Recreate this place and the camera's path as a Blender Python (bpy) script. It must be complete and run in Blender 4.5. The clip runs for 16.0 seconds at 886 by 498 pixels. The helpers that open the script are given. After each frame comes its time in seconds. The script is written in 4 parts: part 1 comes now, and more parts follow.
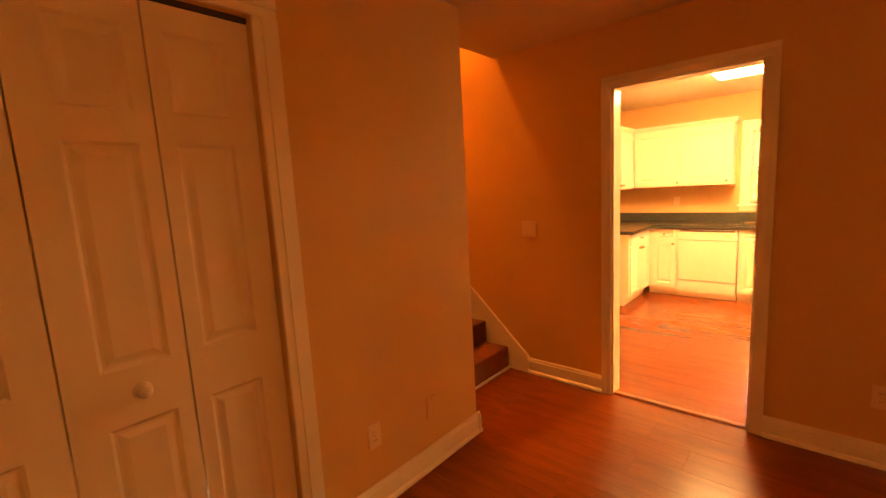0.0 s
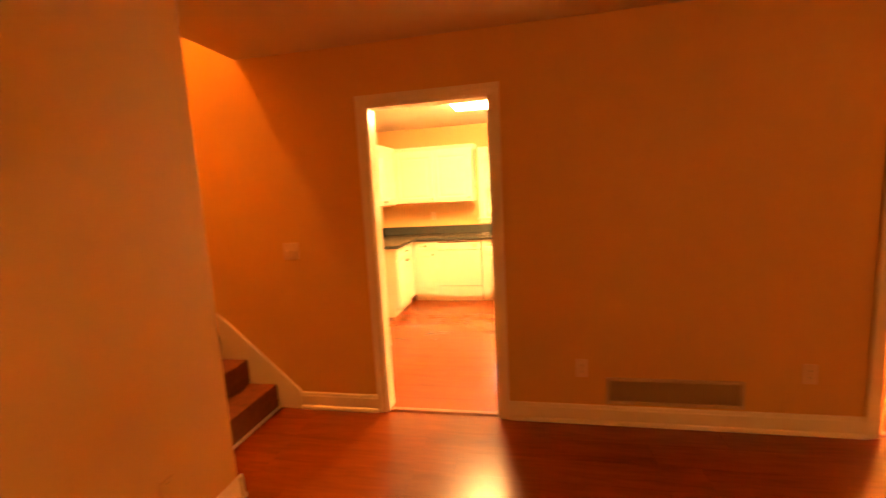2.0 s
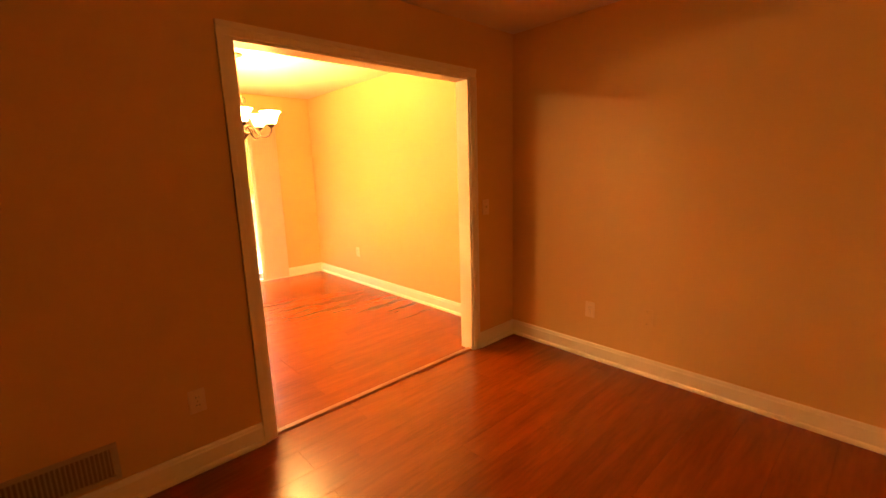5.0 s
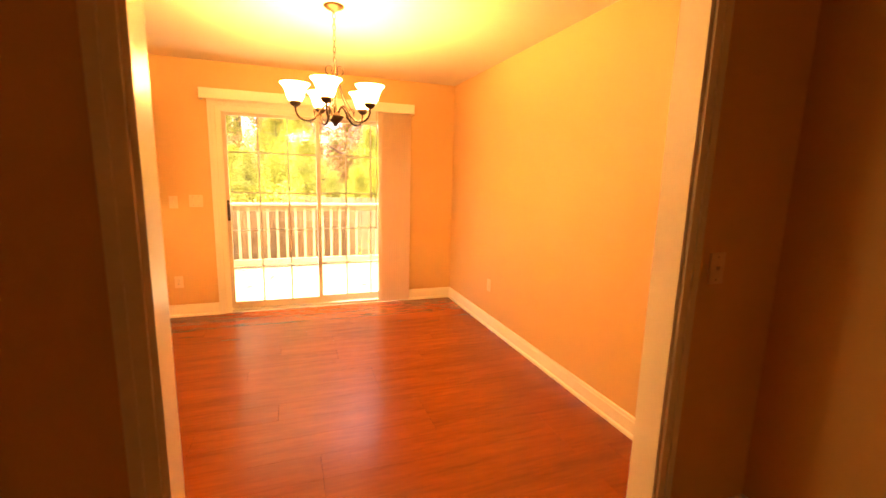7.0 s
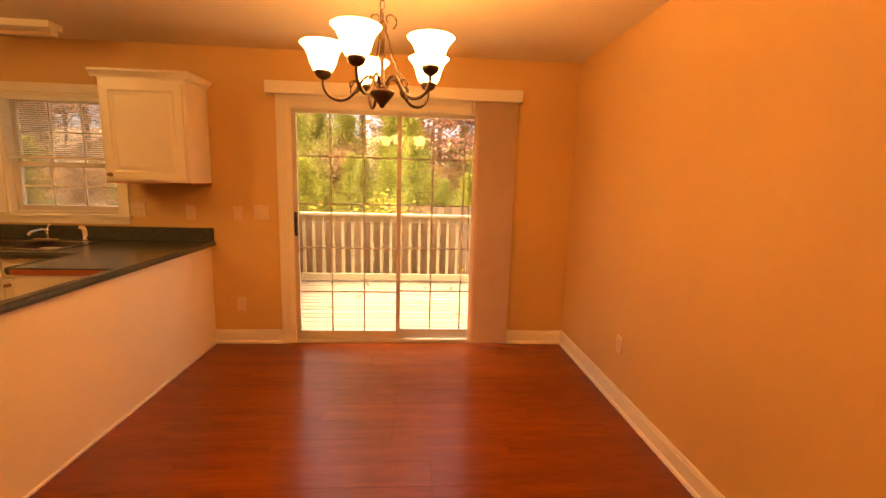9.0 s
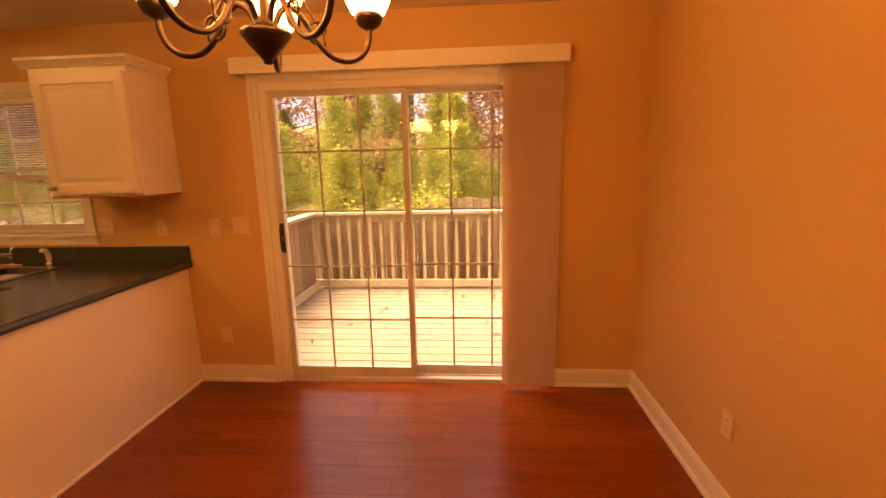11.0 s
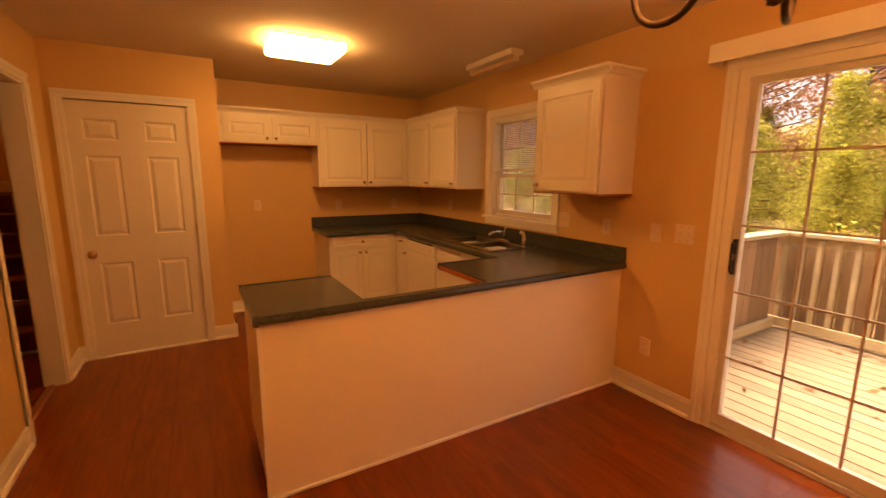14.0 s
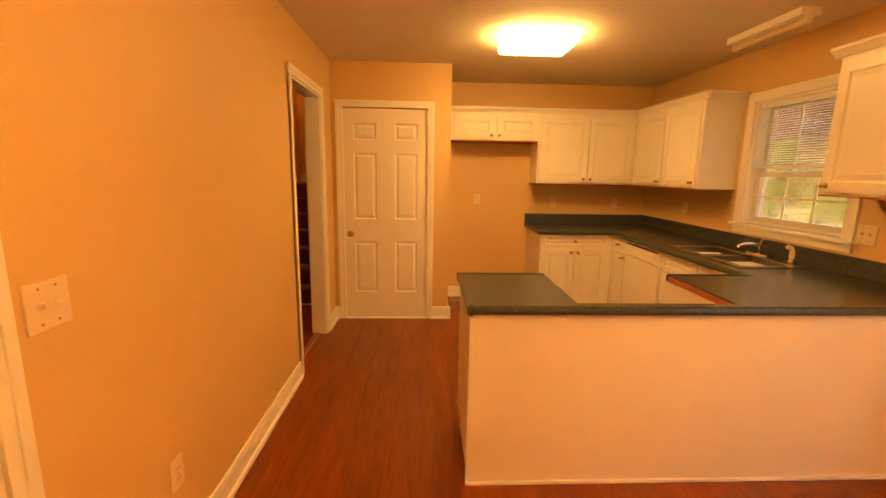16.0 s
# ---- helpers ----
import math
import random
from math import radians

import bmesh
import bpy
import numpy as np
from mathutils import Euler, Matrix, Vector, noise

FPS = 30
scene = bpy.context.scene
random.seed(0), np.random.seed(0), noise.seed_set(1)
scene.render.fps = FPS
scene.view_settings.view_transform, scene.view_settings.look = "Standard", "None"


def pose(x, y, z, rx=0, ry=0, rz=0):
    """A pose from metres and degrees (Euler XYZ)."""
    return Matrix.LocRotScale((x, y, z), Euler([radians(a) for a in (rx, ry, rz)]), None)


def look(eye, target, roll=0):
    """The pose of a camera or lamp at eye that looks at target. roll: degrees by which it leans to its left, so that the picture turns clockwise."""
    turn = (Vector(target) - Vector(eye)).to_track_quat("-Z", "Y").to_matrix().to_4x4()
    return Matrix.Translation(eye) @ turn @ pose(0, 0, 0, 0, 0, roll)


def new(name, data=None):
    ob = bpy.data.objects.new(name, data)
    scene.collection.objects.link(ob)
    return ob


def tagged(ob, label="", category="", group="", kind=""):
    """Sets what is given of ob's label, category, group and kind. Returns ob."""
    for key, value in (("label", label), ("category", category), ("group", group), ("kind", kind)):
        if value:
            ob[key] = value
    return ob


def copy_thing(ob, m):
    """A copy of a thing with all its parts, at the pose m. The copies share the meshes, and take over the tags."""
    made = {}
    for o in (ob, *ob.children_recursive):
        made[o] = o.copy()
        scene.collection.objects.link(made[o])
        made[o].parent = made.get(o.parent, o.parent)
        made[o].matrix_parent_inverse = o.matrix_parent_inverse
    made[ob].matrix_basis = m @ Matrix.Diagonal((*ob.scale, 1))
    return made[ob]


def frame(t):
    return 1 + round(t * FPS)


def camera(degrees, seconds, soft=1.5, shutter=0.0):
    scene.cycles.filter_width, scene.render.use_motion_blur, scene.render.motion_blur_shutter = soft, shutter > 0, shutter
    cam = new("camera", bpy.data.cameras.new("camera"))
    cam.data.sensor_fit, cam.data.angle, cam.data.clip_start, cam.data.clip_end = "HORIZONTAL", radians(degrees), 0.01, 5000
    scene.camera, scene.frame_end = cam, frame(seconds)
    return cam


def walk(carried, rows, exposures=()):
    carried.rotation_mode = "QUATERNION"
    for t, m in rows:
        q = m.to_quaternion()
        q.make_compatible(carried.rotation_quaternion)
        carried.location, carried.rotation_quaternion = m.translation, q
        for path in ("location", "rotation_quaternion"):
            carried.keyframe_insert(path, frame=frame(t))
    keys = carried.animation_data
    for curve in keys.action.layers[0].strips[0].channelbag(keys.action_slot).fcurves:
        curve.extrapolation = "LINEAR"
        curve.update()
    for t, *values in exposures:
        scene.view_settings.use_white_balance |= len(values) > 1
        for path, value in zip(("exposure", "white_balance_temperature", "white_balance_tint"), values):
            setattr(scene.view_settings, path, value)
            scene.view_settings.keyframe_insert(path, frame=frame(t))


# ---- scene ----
cam = camera(92.5, 16.0, 1.5, 0.3)
PATH = [
    (0, (-3.973, -2.836, 1.478), (-5.286, -1.353, 1.202), -3.1),
    (0.5, (-3.968, -2.838, 1.482), (-5.371, -1.439, 1.212), -2.9),
    (1, (-3.943, -2.81, 1.481), (-5.311, -1.383, 1.173), -2.6),
    (1.5, (-3.97, -2.743, 1.488), (-4.974, -1.041, 1.178), -2.0),
    (2, (-3.981, -2.644, 1.498), (-4.383, -0.703, 1.233), -3.1),
    (2.5, (-3.934, -2.577, 1.487), (-3.593, -0.626, 1.208), -2.9),
    (3, (-3.817, -2.606, 1.433), (-2.891, -0.856, 1.149), -2.2),
    (3.5, (-3.641, -2.612, 1.455), (-2.271, -1.2, 1.095), -2.6),
    (6, (-2.248, -1.692, 1.42), (-1.042, -0.135, 1.073), -0.5),
    (6.5, (-2.008, -1.408, 1.431), (-1.022, 0.308, 1.147), -1.0),
    (7, (-1.794, -1.081, 1.432), (-1.119, 0.771, 1.097), 1.5),
    (7.5, (-1.675, -0.759, 1.448), (-1.067, 1.123, 1.156), -0.6),
    (8, (-1.58, -0.526, 1.427), (-1.155, 1.406, 1.135), 0.0),
    (10.5, (-1.085, 0.643, 1.483), (-1.113, 2.611, 1.128), -0.3),
    (11, (-1.058, 0.824, 1.506), (-1.206, 2.781, 1.123), -1.3),
    (11.5, (-1.132, 0.902, 1.516), (-1.627, 2.797, 1.11), -1.2),
    (12, (-1.141, 0.987, 1.498), (-1.954, 2.775, 1.12), -1.2),
    (12.5, (-1.144, 1.034, 1.489), (-2.265, 2.65, 1.123), -0.3),
    (13, (-1.161, 1.012, 1.447), (-2.525, 2.439, 1.126), 0.1),
    (13.5, (-1.153, 1.033, 1.475), (-2.705, 2.251, 1.142), 0.4),
    (14, (-1.163, 1.026, 1.484), (-2.869, 2.015, 1.145), 0.3),
    (14.5, (-1.177, 1.018, 1.467), (-3.003, 1.759, 1.128), 0.7),
    (15, (-1.182, 1.021, 1.469), (-3.094, 1.504, 1.139), 1.4),
    (15.5, (-1.2, 1.023, 1.46), (-3.155, 1.239, 1.101), 1.0),
    (16, (-1.275, 0.998, 1.464), (-3.241, 1.086, 1.106), 1.0),
]
EXPOSURES = [(0.0, 4.45, 7500, 27), (2.0, 4.75, 7500, 27), (3.0, 4.45, 7500, 29), (3.5, 4.3, 7500, 29), (6.0, 3.55, 7200, 14), (7.0, 3.1, 7100, 13), (8.0, 2.45, 7400, 17),
             (10.5, 1.5, 8300, 36), (12.5, 1.55, 8300, 36), (13.5, 1.45, 8300, 38), (14.0, 1.45, 8300, 38), (14.5, 1.75, 8100, 30), (15.0, 2.05, 7900, 20), (16.0, 2.35, 7500, 13)]
walk(cam, [(t, look(eye, target, roll)) for t, eye, target, roll in PATH], EXPOSURES)

# ---- world, sun and lamps ----
world = bpy.data.worlds.new("world")
scene.world = world
world.use_nodes = True
sky = world.node_tree.nodes.new("ShaderNodeTexSky")
sky.sky_type, sky.sun_disc = "NISHITA", False
sky.sun_elevation, sky.sun_rotation = radians(68), radians(270)
world.node_tree.nodes["Background"].inputs["Strength"].default_value = 0.15
haze = world.node_tree.nodes.new("ShaderNodeHueSaturation")  # a thin overcast takes most of the blue
haze.inputs["Saturation"].default_value = 0.3
world.node_tree.links.new(sky.outputs[0], haze.inputs["Color"])
world.node_tree.links.new(haze.outputs[0], world.node_tree.nodes["Background"].inputs["Color"])
sun = new("sun", bpy.data.lights.new("sun", "SUN"))
sky.dust_density, sky.ozone_density = 4.0, 0.6
sun.data.energy, sun.data.angle, sun.data.color = 5.0, radians(50), (1.0, 0.86, 0.62)
sun.matrix_world = look((-7.5, 6, 13.5), (-2, 6, 0))

WARM = (1.0, 0.47, 0.12)
AMBER = (1.0, 0.44, 0.08)
KITCHEN_TINT = (1.0, 0.60, 0.19)
CHANDELIER_WATTS, CHANDELIER_GLOW = 2.9, 10.0
KITCHEN_GLOW = 9.3
# the front room wattage belongs to an added fill; its true source is unseen
FRONT_FILL_WATTS, STAIR_WATTS = 1.15, 8.0


def lamp(name, x, y, z, watts, color, radius):
    ob = new(name, bpy.data.lights.new(name, "POINT"))
    ob.data.energy, ob.data.color, ob.data.shadow_soft_size = watts, color, radius
    ob.location = (x, y, z)
    return ob


# ---- materials ----
def material(name, color, rough=0.5, metal=0.0, vary=0.08, scale=3.0, fine=60.0, bump=0.1, coat=0.0, stretch=(1, 1, 1), random=0.0, dark=None):
    """Paint, stone or wood: colour varied by a broad and a fine noise, with fine relief."""
    m = bpy.data.materials.new(name)
    m.use_nodes = True
    nt, p = m.node_tree, m.node_tree.nodes["Principled BSDF"]
    N = nt.nodes.new
    co, mp = N("ShaderNodeTexCoord"), N("ShaderNodeMapping")
    mp.inputs["Scale"].default_value = stretch
    nt.links.new(co.outputs["Object"], mp.inputs["Vector"])
    info = N("ShaderNodeObjectInfo")
    if random:
        off = N("ShaderNodeVectorMath")
        off.operation = "MULTIPLY"
        off.inputs[1].default_value = (31, 17, 9)
        nt.links.new(info.outputs["Random"], off.inputs[0])
        nt.links.new(off.outputs[0], mp.inputs["Location"])
    big, small = N("ShaderNodeTexNoise"), N("ShaderNodeTexNoise")
    for n, s in ((big, scale), (small, fine)):
        n.inputs["Scale"].default_value, n.inputs["Detail"].default_value = s, 5
        nt.links.new(mp.outputs[0], n.inputs["Vector"])
    mix = N("ShaderNodeMath")
    mix.operation = "MULTIPLY_ADD"
    mix.inputs[1].default_value = 0.45
    nt.links.new(small.outputs["Fac"], mix.inputs[0])
    half = N("ShaderNodeMath")
    half.operation = "MULTIPLY"
    half.inputs[1].default_value = 0.55
    nt.links.new(big.outputs["Fac"], half.inputs[0])
    nt.links.new(half.outputs[0], mix.inputs[2])
    last = mix
    if random:
        add = N("ShaderNodeMath")
        add.operation = "MULTIPLY_ADD"
        add.inputs[1].default_value = random
        nt.links.new(info.outputs["Random"], add.inputs[0])
        nt.links.new(mix.outputs[0], add.inputs[2])
        sub = N("ShaderNodeMath")
        sub.operation = "SUBTRACT"
        sub.inputs[1].default_value = random / 2
        nt.links.new(add.outputs[0], sub.inputs[0])
        last = sub
    ramp = N("ShaderNodeValToRGB")
    ramp.color_ramp.elements[0].position, ramp.color_ramp.elements[1].position = 0.3, 0.7
    lo = dark or [c * (1 - vary) for c in color]
    ramp.color_ramp.elements[0].color = (*lo, 1)
    ramp.color_ramp.elements[1].color = (*[min(1, c * (1 + vary)) for c in color], 1)
    nt.links.new(last.outputs[0], ramp.inputs[0])
    nt.links.new(ramp.outputs[0], p.inputs["Base Color"])
    p.inputs["Roughness"].default_value, p.inputs["Metallic"].default_value = rough, metal
    p.inputs["Coat Weight"].default_value = coat
    if bump:
        b = N("ShaderNodeBump")
        b.inputs["Strength"].default_value, b.inputs["Distance"].default_value = bump, 0.004
        nt.links.new(last.outputs[0], b.inputs["Height"])
        nt.links.new(b.outputs[0], p.inputs["Normal"])
    return m


def glowing(name, color, strength):
    m = bpy.data.materials.new(name)
    m.use_nodes = True
    p = m.node_tree.nodes["Principled BSDF"]
    p.inputs["Base Color"].default_value = (0.85, 0.8, 0.7, 1)
    p.inputs["Roughness"].default_value = 0.35
    p.inputs["Emission Color"].default_value = (*color, 1)
    p.inputs["Emission Strength"].default_value = strength
    return m


def pane_glass():
    m = bpy.data.materials.new("pane_glass")
    m.use_nodes = True
    nt = m.node_tree
    nt.nodes.remove(nt.nodes["Principled BSDF"])
    clear, gloss = nt.nodes.new("ShaderNodeBsdfTransparent"), nt.nodes.new("ShaderNodeBsdfGlossy")
    clear.inputs["Color"].default_value = (0.96, 0.97, 0.96, 1)
    gloss.inputs["Roughness"].default_value = 0.02
    facing, mix = nt.nodes.new("ShaderNodeLayerWeight"), nt.nodes.new("ShaderNodeMixShader")
    power, fres = nt.nodes.new("ShaderNodeMath"), nt.nodes.new("ShaderNodeMath")
    power.operation, fres.operation = "POWER", "MULTIPLY_ADD"
    power.inputs[1].default_value = 5.0
    fres.inputs[1].default_value, fres.inputs[2].default_value = 0.9, 0.04
    nt.links.new(facing.outputs["Facing"], power.inputs[0])
    nt.links.new(power.outputs[0], fres.inputs[0])
    nt.links.new(fres.outputs[0], mix.inputs[0])
    nt.links.new(clear.outputs[0], mix.inputs[1])
    nt.links.new(gloss.outputs[0], mix.inputs[2])
    nt.links.new(mix.outputs[0], nt.nodes["Material Output"].inputs["Surface"])
    return m


# half-clear grey that paints haze over the view through the kitchen window
def mesh_screen():
    m = bpy.data.materials.new("haze_mesh")
    m.use_nodes = True
    nt = m.node_tree
    nt.nodes.remove(nt.nodes["Principled BSDF"])
    clear, weave, mix = nt.nodes.new("ShaderNodeBsdfTransparent"), nt.nodes.new("ShaderNodeBsdfDiffuse"), nt.nodes.new("ShaderNodeMixShader")
    weave.inputs["Color"].default_value = (0.42, 0.42, 0.40, 1)
    mix.inputs[0].default_value = 0.3
    nt.links.new(clear.outputs[0], mix.inputs[1])
    nt.links.new(weave.outputs[0], mix.inputs[2])
    nt.links.new(mix.outputs[0], nt.nodes["Material Output"].inputs["Surface"])
    return m


SCREEN = mesh_screen()
WALL = material("wall_paint", (0.68, 0.44, 0.20), 0.55, vary=0.04, scale=1.5, fine=180, bump=0.12)
CEIL = material("ceiling_paint", (0.72, 0.62, 0.48), 0.85, vary=0.04, scale=2, fine=120, bump=0.25)
TRIM = material("white_trim_paint", (0.82, 0.76, 0.66), 0.3, vary=0.03, scale=5, fine=90, bump=0.04)
DOORP = material("white_door_paint", (0.78, 0.70, 0.59), 0.38, vary=0.03, scale=3, fine=200, bump=0.08, stretch=(6, 6, 1))
CAB = material("white_cabinet_paint", (0.80, 0.73, 0.62), 0.32, vary=0.03, scale=4, fine=120, bump=0.05)
PANELP = material("painted_back_panel", (0.84, 0.72, 0.55), 0.5, vary=0.03, scale=2, fine=160, bump=0.06)
PLATE = material("ivory_plastic", (0.76, 0.59, 0.40), 0.3, vary=0.02, bump=0)
SLOT = material("dark_slot", (0.05, 0.04, 0.03), 0.6, vary=0.1, bump=0)
COUNTER = material("charcoal_green_laminate", (0.052, 0.057, 0.050), 0.22, vary=0.7, scale=90, fine=400, bump=0.03)
RAW = material("raw_particle_board", (0.36, 0.10, 0.04), 0.8, vary=0.25, scale=30, fine=200)
FLOOR = material("cherry_laminate", (0.205, 0.040, 0.006), 0.25, vary=0.25, scale=2.8, fine=11, bump=0.02, stretch=(0.6, 5, 5), random=0.10, coat=0.03)
SUBFLOOR = material("joint_shadow_board", (0.11, 0.035, 0.012), 0.7, vary=0.2)
STRIP = material("cherry_strip", (0.30, 0.10, 0.04), 0.35, vary=0.2, scale=4, fine=30, stretch=(1, 8, 8))
CARPET = material("brown_carpet", (0.17, 0.055, 0.025), 0.95, vary=0.35, scale=25, fine=260, bump=0.9)
BRONZE = material("oiled_bronze", (0.055, 0.032, 0.018), 0.38, 0.75, vary=0.4, scale=30, fine=200)
BRASS = material("antique_brass", (0.42, 0.27, 0.12), 0.3, 0.9, vary=0.2, scale=40)
STEEL = material("brushed_steel", (0.55, 0.51, 0.46), 0.2, 1.0, vary=0.1, scale=8, fine=200, stretch=(1, 20, 1))
# same steel as the rim, with the bowls' shade put into the colour
BOWL = material("shaded_steel", (0.17, 0.14, 0.12), 0.3, 1.0, vary=0.15, scale=8, fine=200)
CHROME = material("chrome", (0.75, 0.74, 0.72), 0.08, 1.0, vary=0.02, bump=0)
ALU = material("door_frame_vinyl", (0.62, 0.56, 0.48), 0.35, vary=0.04, bump=0.02)
MUNTIN = material("muntin_bar_vinyl", (0.50, 0.42, 0.33), 0.4, vary=0.04, bump=0)
BLIND = material("vertical_blind_vinyl", (0.80, 0.58, 0.40), 0.5, vary=0.03, scale=6, fine=150, stretch=(4, 4, 1))
SLAT = material("white_slat", (0.76, 0.74, 0.68), 0.4, vary=0.02, bump=0)
VENT = material("vent_enamel", (0.50, 0.40, 0.27), 0.45, 0.1, vary=0.1, scale=10)
# darker enamel that paints shade into gaps: vent slats and dishwasher seams
GAP_SHADOW = material("gap_shadow_enamel", (0.26, 0.18, 0.10), 0.6, vary=0.1)
GLASS = pane_glass()
SHADE = glowing("lit_frosted_shade", (1.0, 0.52, 0.15), CHANDELIER_GLOW)
DIFFUSER = glowing("lit_acrylic_diffuser", KITCHEN_TINT, KITCHEN_GLOW)
# glow of the added front room dome, which stands out of view
FILL_DOME = glowing("added_fill_dome", WARM, 2.0)
DECK = material("weathered_deck_board", (0.33, 0.25, 0.15), 0.75, vary=0.3, scale=4, fine=40, bump=0.3, stretch=(1, 9, 9), random=0.25)
RAIL = material("pale_treated_lumber", (0.52, 0.42, 0.24), 0.75, vary=0.22, scale=5, fine=40, bump=0.25, random=0.2)
FENCE = material("grey_fence_board", (0.32, 0.20, 0.105), 0.85, vary=0.3, scale=5, fine=40, bump=0.3, stretch=(8, 8, 1), random=0.4)
SIDING = material("vinyl_siding", (0.6, 0.57, 0.5), 0.6, vary=0.05)
GROUND = material("leaf_litter", (0.34, 0.23, 0.12), 0.95, vary=0.5, scale=0.8, fine=9, bump=0.6)
BARK = material("bark", (0.12, 0.085, 0.06), 0.9, vary=0.4, scale=6, fine=40, bump=0.8, stretch=(4, 4, 0.6))


def leaf_material(name, a, b):
    m = bpy.data.materials.new(name)
    m.use_nodes = True
    nt, p = m.node_tree, m.node_tree.nodes["Principled BSDF"]
    geo, ramp = nt.nodes.new("ShaderNodeNewGeometry"), nt.nodes.new("ShaderNodeValToRGB")
    ramp.color_ramp.elements[0].color, ramp.color_ramp.elements[1].color = (*a, 1), (*b, 1)
    thin, mix = nt.nodes.new("ShaderNodeBsdfTranslucent"), nt.nodes.new("ShaderNodeMixShader")
    mix.inputs[0].default_value = 0.5
    nt.links.new(geo.outputs["Random Per Island"], ramp.inputs[0])
    nt.links.new(ramp.outputs[0], p.inputs["Base Color"])
    nt.links.new(ramp.outputs[0], thin.inputs["Color"])
    nt.links.new(p.outputs[0], mix.inputs[1])
    nt.links.new(thin.outputs[0], mix.inputs[2])
    nt.links.new(mix.outputs[0], nt.nodes["Material Output"].inputs["Surface"])
    p.inputs["Roughness"].default_value = 0.7
    return m


PINE = leaf_material("pine_needles", (0.18, 0.21, 0.03), (0.56, 0.54, 0.10))
RUST = leaf_material("autumn_leaves", (0.36, 0.19, 0.08), (0.66, 0.44, 0.20))
RED = leaf_material("red_leaves", (0.42, 0.17, 0.12), (0.62, 0.36, 0.25))
YELLOW = leaf_material("yellow_green_leaves", (0.36, 0.36, 0.04), (0.62, 0.52, 0.06))
DRY = leaf_material("dry_leaves", (0.16, 0.08, 0.03), (0.36, 0.20, 0.08))


# ---- mesh helpers ----
def box(bm, x0, x1, y0, y1, z0, z1, bevel=0.0):
    r = bmesh.ops.create_cube(bm, size=1)
    vs = r["verts"]
    for v in vs:
        v.co = Vector(((x0 + x1) / 2 + v.co.x * (x1 - x0), (y0 + y1) / 2 + v.co.y * (y1 - y0), (z0 + z1) / 2 + v.co.z * (z1 - z0)))
    if bevel:
        es = list({e for v in vs for e in v.link_edges})
        bmesh.ops.bevel(bm, geom=es, offset=bevel, segments=2, affect="EDGES", profile=0.7)
    return bm


def bx(*a):
    return box(bmesh.new(), *a)


def boxes(*rows):
    bm = bmesh.new()
    for r in rows:
        box(bm, *r)
    return bm


def lathe(profile, seg=20, center=(0, 0, 0)):
    """Turns (radius, height) pairs about the upright axis."""
    bm = bmesh.new()
    rings = []
    for r, z in profile:
        rings.append([bm.verts.new((center[0] + r * math.cos(2 * math.pi * i / seg), center[1] + r * math.sin(2 * math.pi * i / seg), center[2] + z)) for i in range(seg)])
    for a, b in zip(rings, rings[1:]):
        for i in range(seg):
            bm.faces.new((a[i], a[(i + 1) % seg], b[(i + 1) % seg], b[i]))
    for ring in (rings[0], rings[-1]):
        if profile[rings.index(ring)][0] > 1e-4:
            bm.faces.new(ring)
    bmesh.ops.remove_doubles(bm, verts=bm.verts, dist=1e-5)
    bmesh.ops.recalc_face_normals(bm, faces=bm.faces)
    for f in bm.faces:
        f.smooth = True
    return bm


def tube(points, radius, seg=8, taper=1.0, bm=None):
    bm = bm or bmesh.new()
    pts = [Vector(p) for p in points]
    rings = []
    for i, p in enumerate(pts):
        d = (pts[min(i + 1, len(pts) - 1)] - pts[max(i - 1, 0)]).normalized()
        u = d.orthogonal().normalized() if i == 0 else (u - d * u.dot(d)).normalized()
        w = d.cross(u)
        r = radius * (1 + (taper - 1) * i / max(1, len(pts) - 1))
        rings.append([bm.verts.new(p + r * (u * math.cos(2 * math.pi * k / seg) + w * math.sin(2 * math.pi * k / seg))) for k in range(seg)])
    for a, b in zip(rings, rings[1:]):
        for i in range(seg):
            bm.faces.new((a[i], a[(i + 1) % seg], b[(i + 1) % seg], b[i])).smooth = True
    bm.faces.new(rings[0]), bm.faces.new(rings[-1])
    return bm


def smooth_path(points, steps=4):
    """A Catmull-Rom curve through the points."""
    p = [Vector(q) for q in points]
    p = [p[0] * 2 - p[1]] + p + [p[-1] * 2 - p[-2]]
    out = []
    for a, b, c, d in zip(p, p[1:], p[2:], p[3:]):
        for k in range(steps):
            t = k / steps
            out.append(0.5 * (2 * b + (c - a) * t + (2 * a - 5 * b + 4 * c - d) * t * t + (3 * b - a - 3 * c + d) * t ** 3))
    return out + [p[-2]]


def extrude(profile, p0, p1, out):
    """Runs a profile of (out, up) pairs along the floor line p0 to p1; out is the side that it faces."""
    bm = bmesh.new()
    o = Vector((*out, 0))
    ends = [[bm.verts.new(Vector(p) + o * u + Vector((0, 0, z))) for u, z in profile] for p in (p0, p1)]
    n = len(profile)
    for i in range(n):
        bm.faces.new((ends[0][i], ends[0][(i + 1) % n], ends[1][(i + 1) % n], ends[1][i]))
    bm.faces.new(ends[0]), bm.faces.new(ends[1])
    bmesh.ops.recalc_face_normals(bm, faces=bm.faces)
    return bm


def mesh_of(name, bm, mat):
    me = bpy.data.meshes.new(name)
    bm.to_mesh(me)
    bm.free()
    me.materials.append(mat)
    return me


def part(name, bm, mat, parent, label=""):
    ob = new(name, mesh_of(name, bm, mat))
    ob.parent = parent
    return tagged(ob, label)


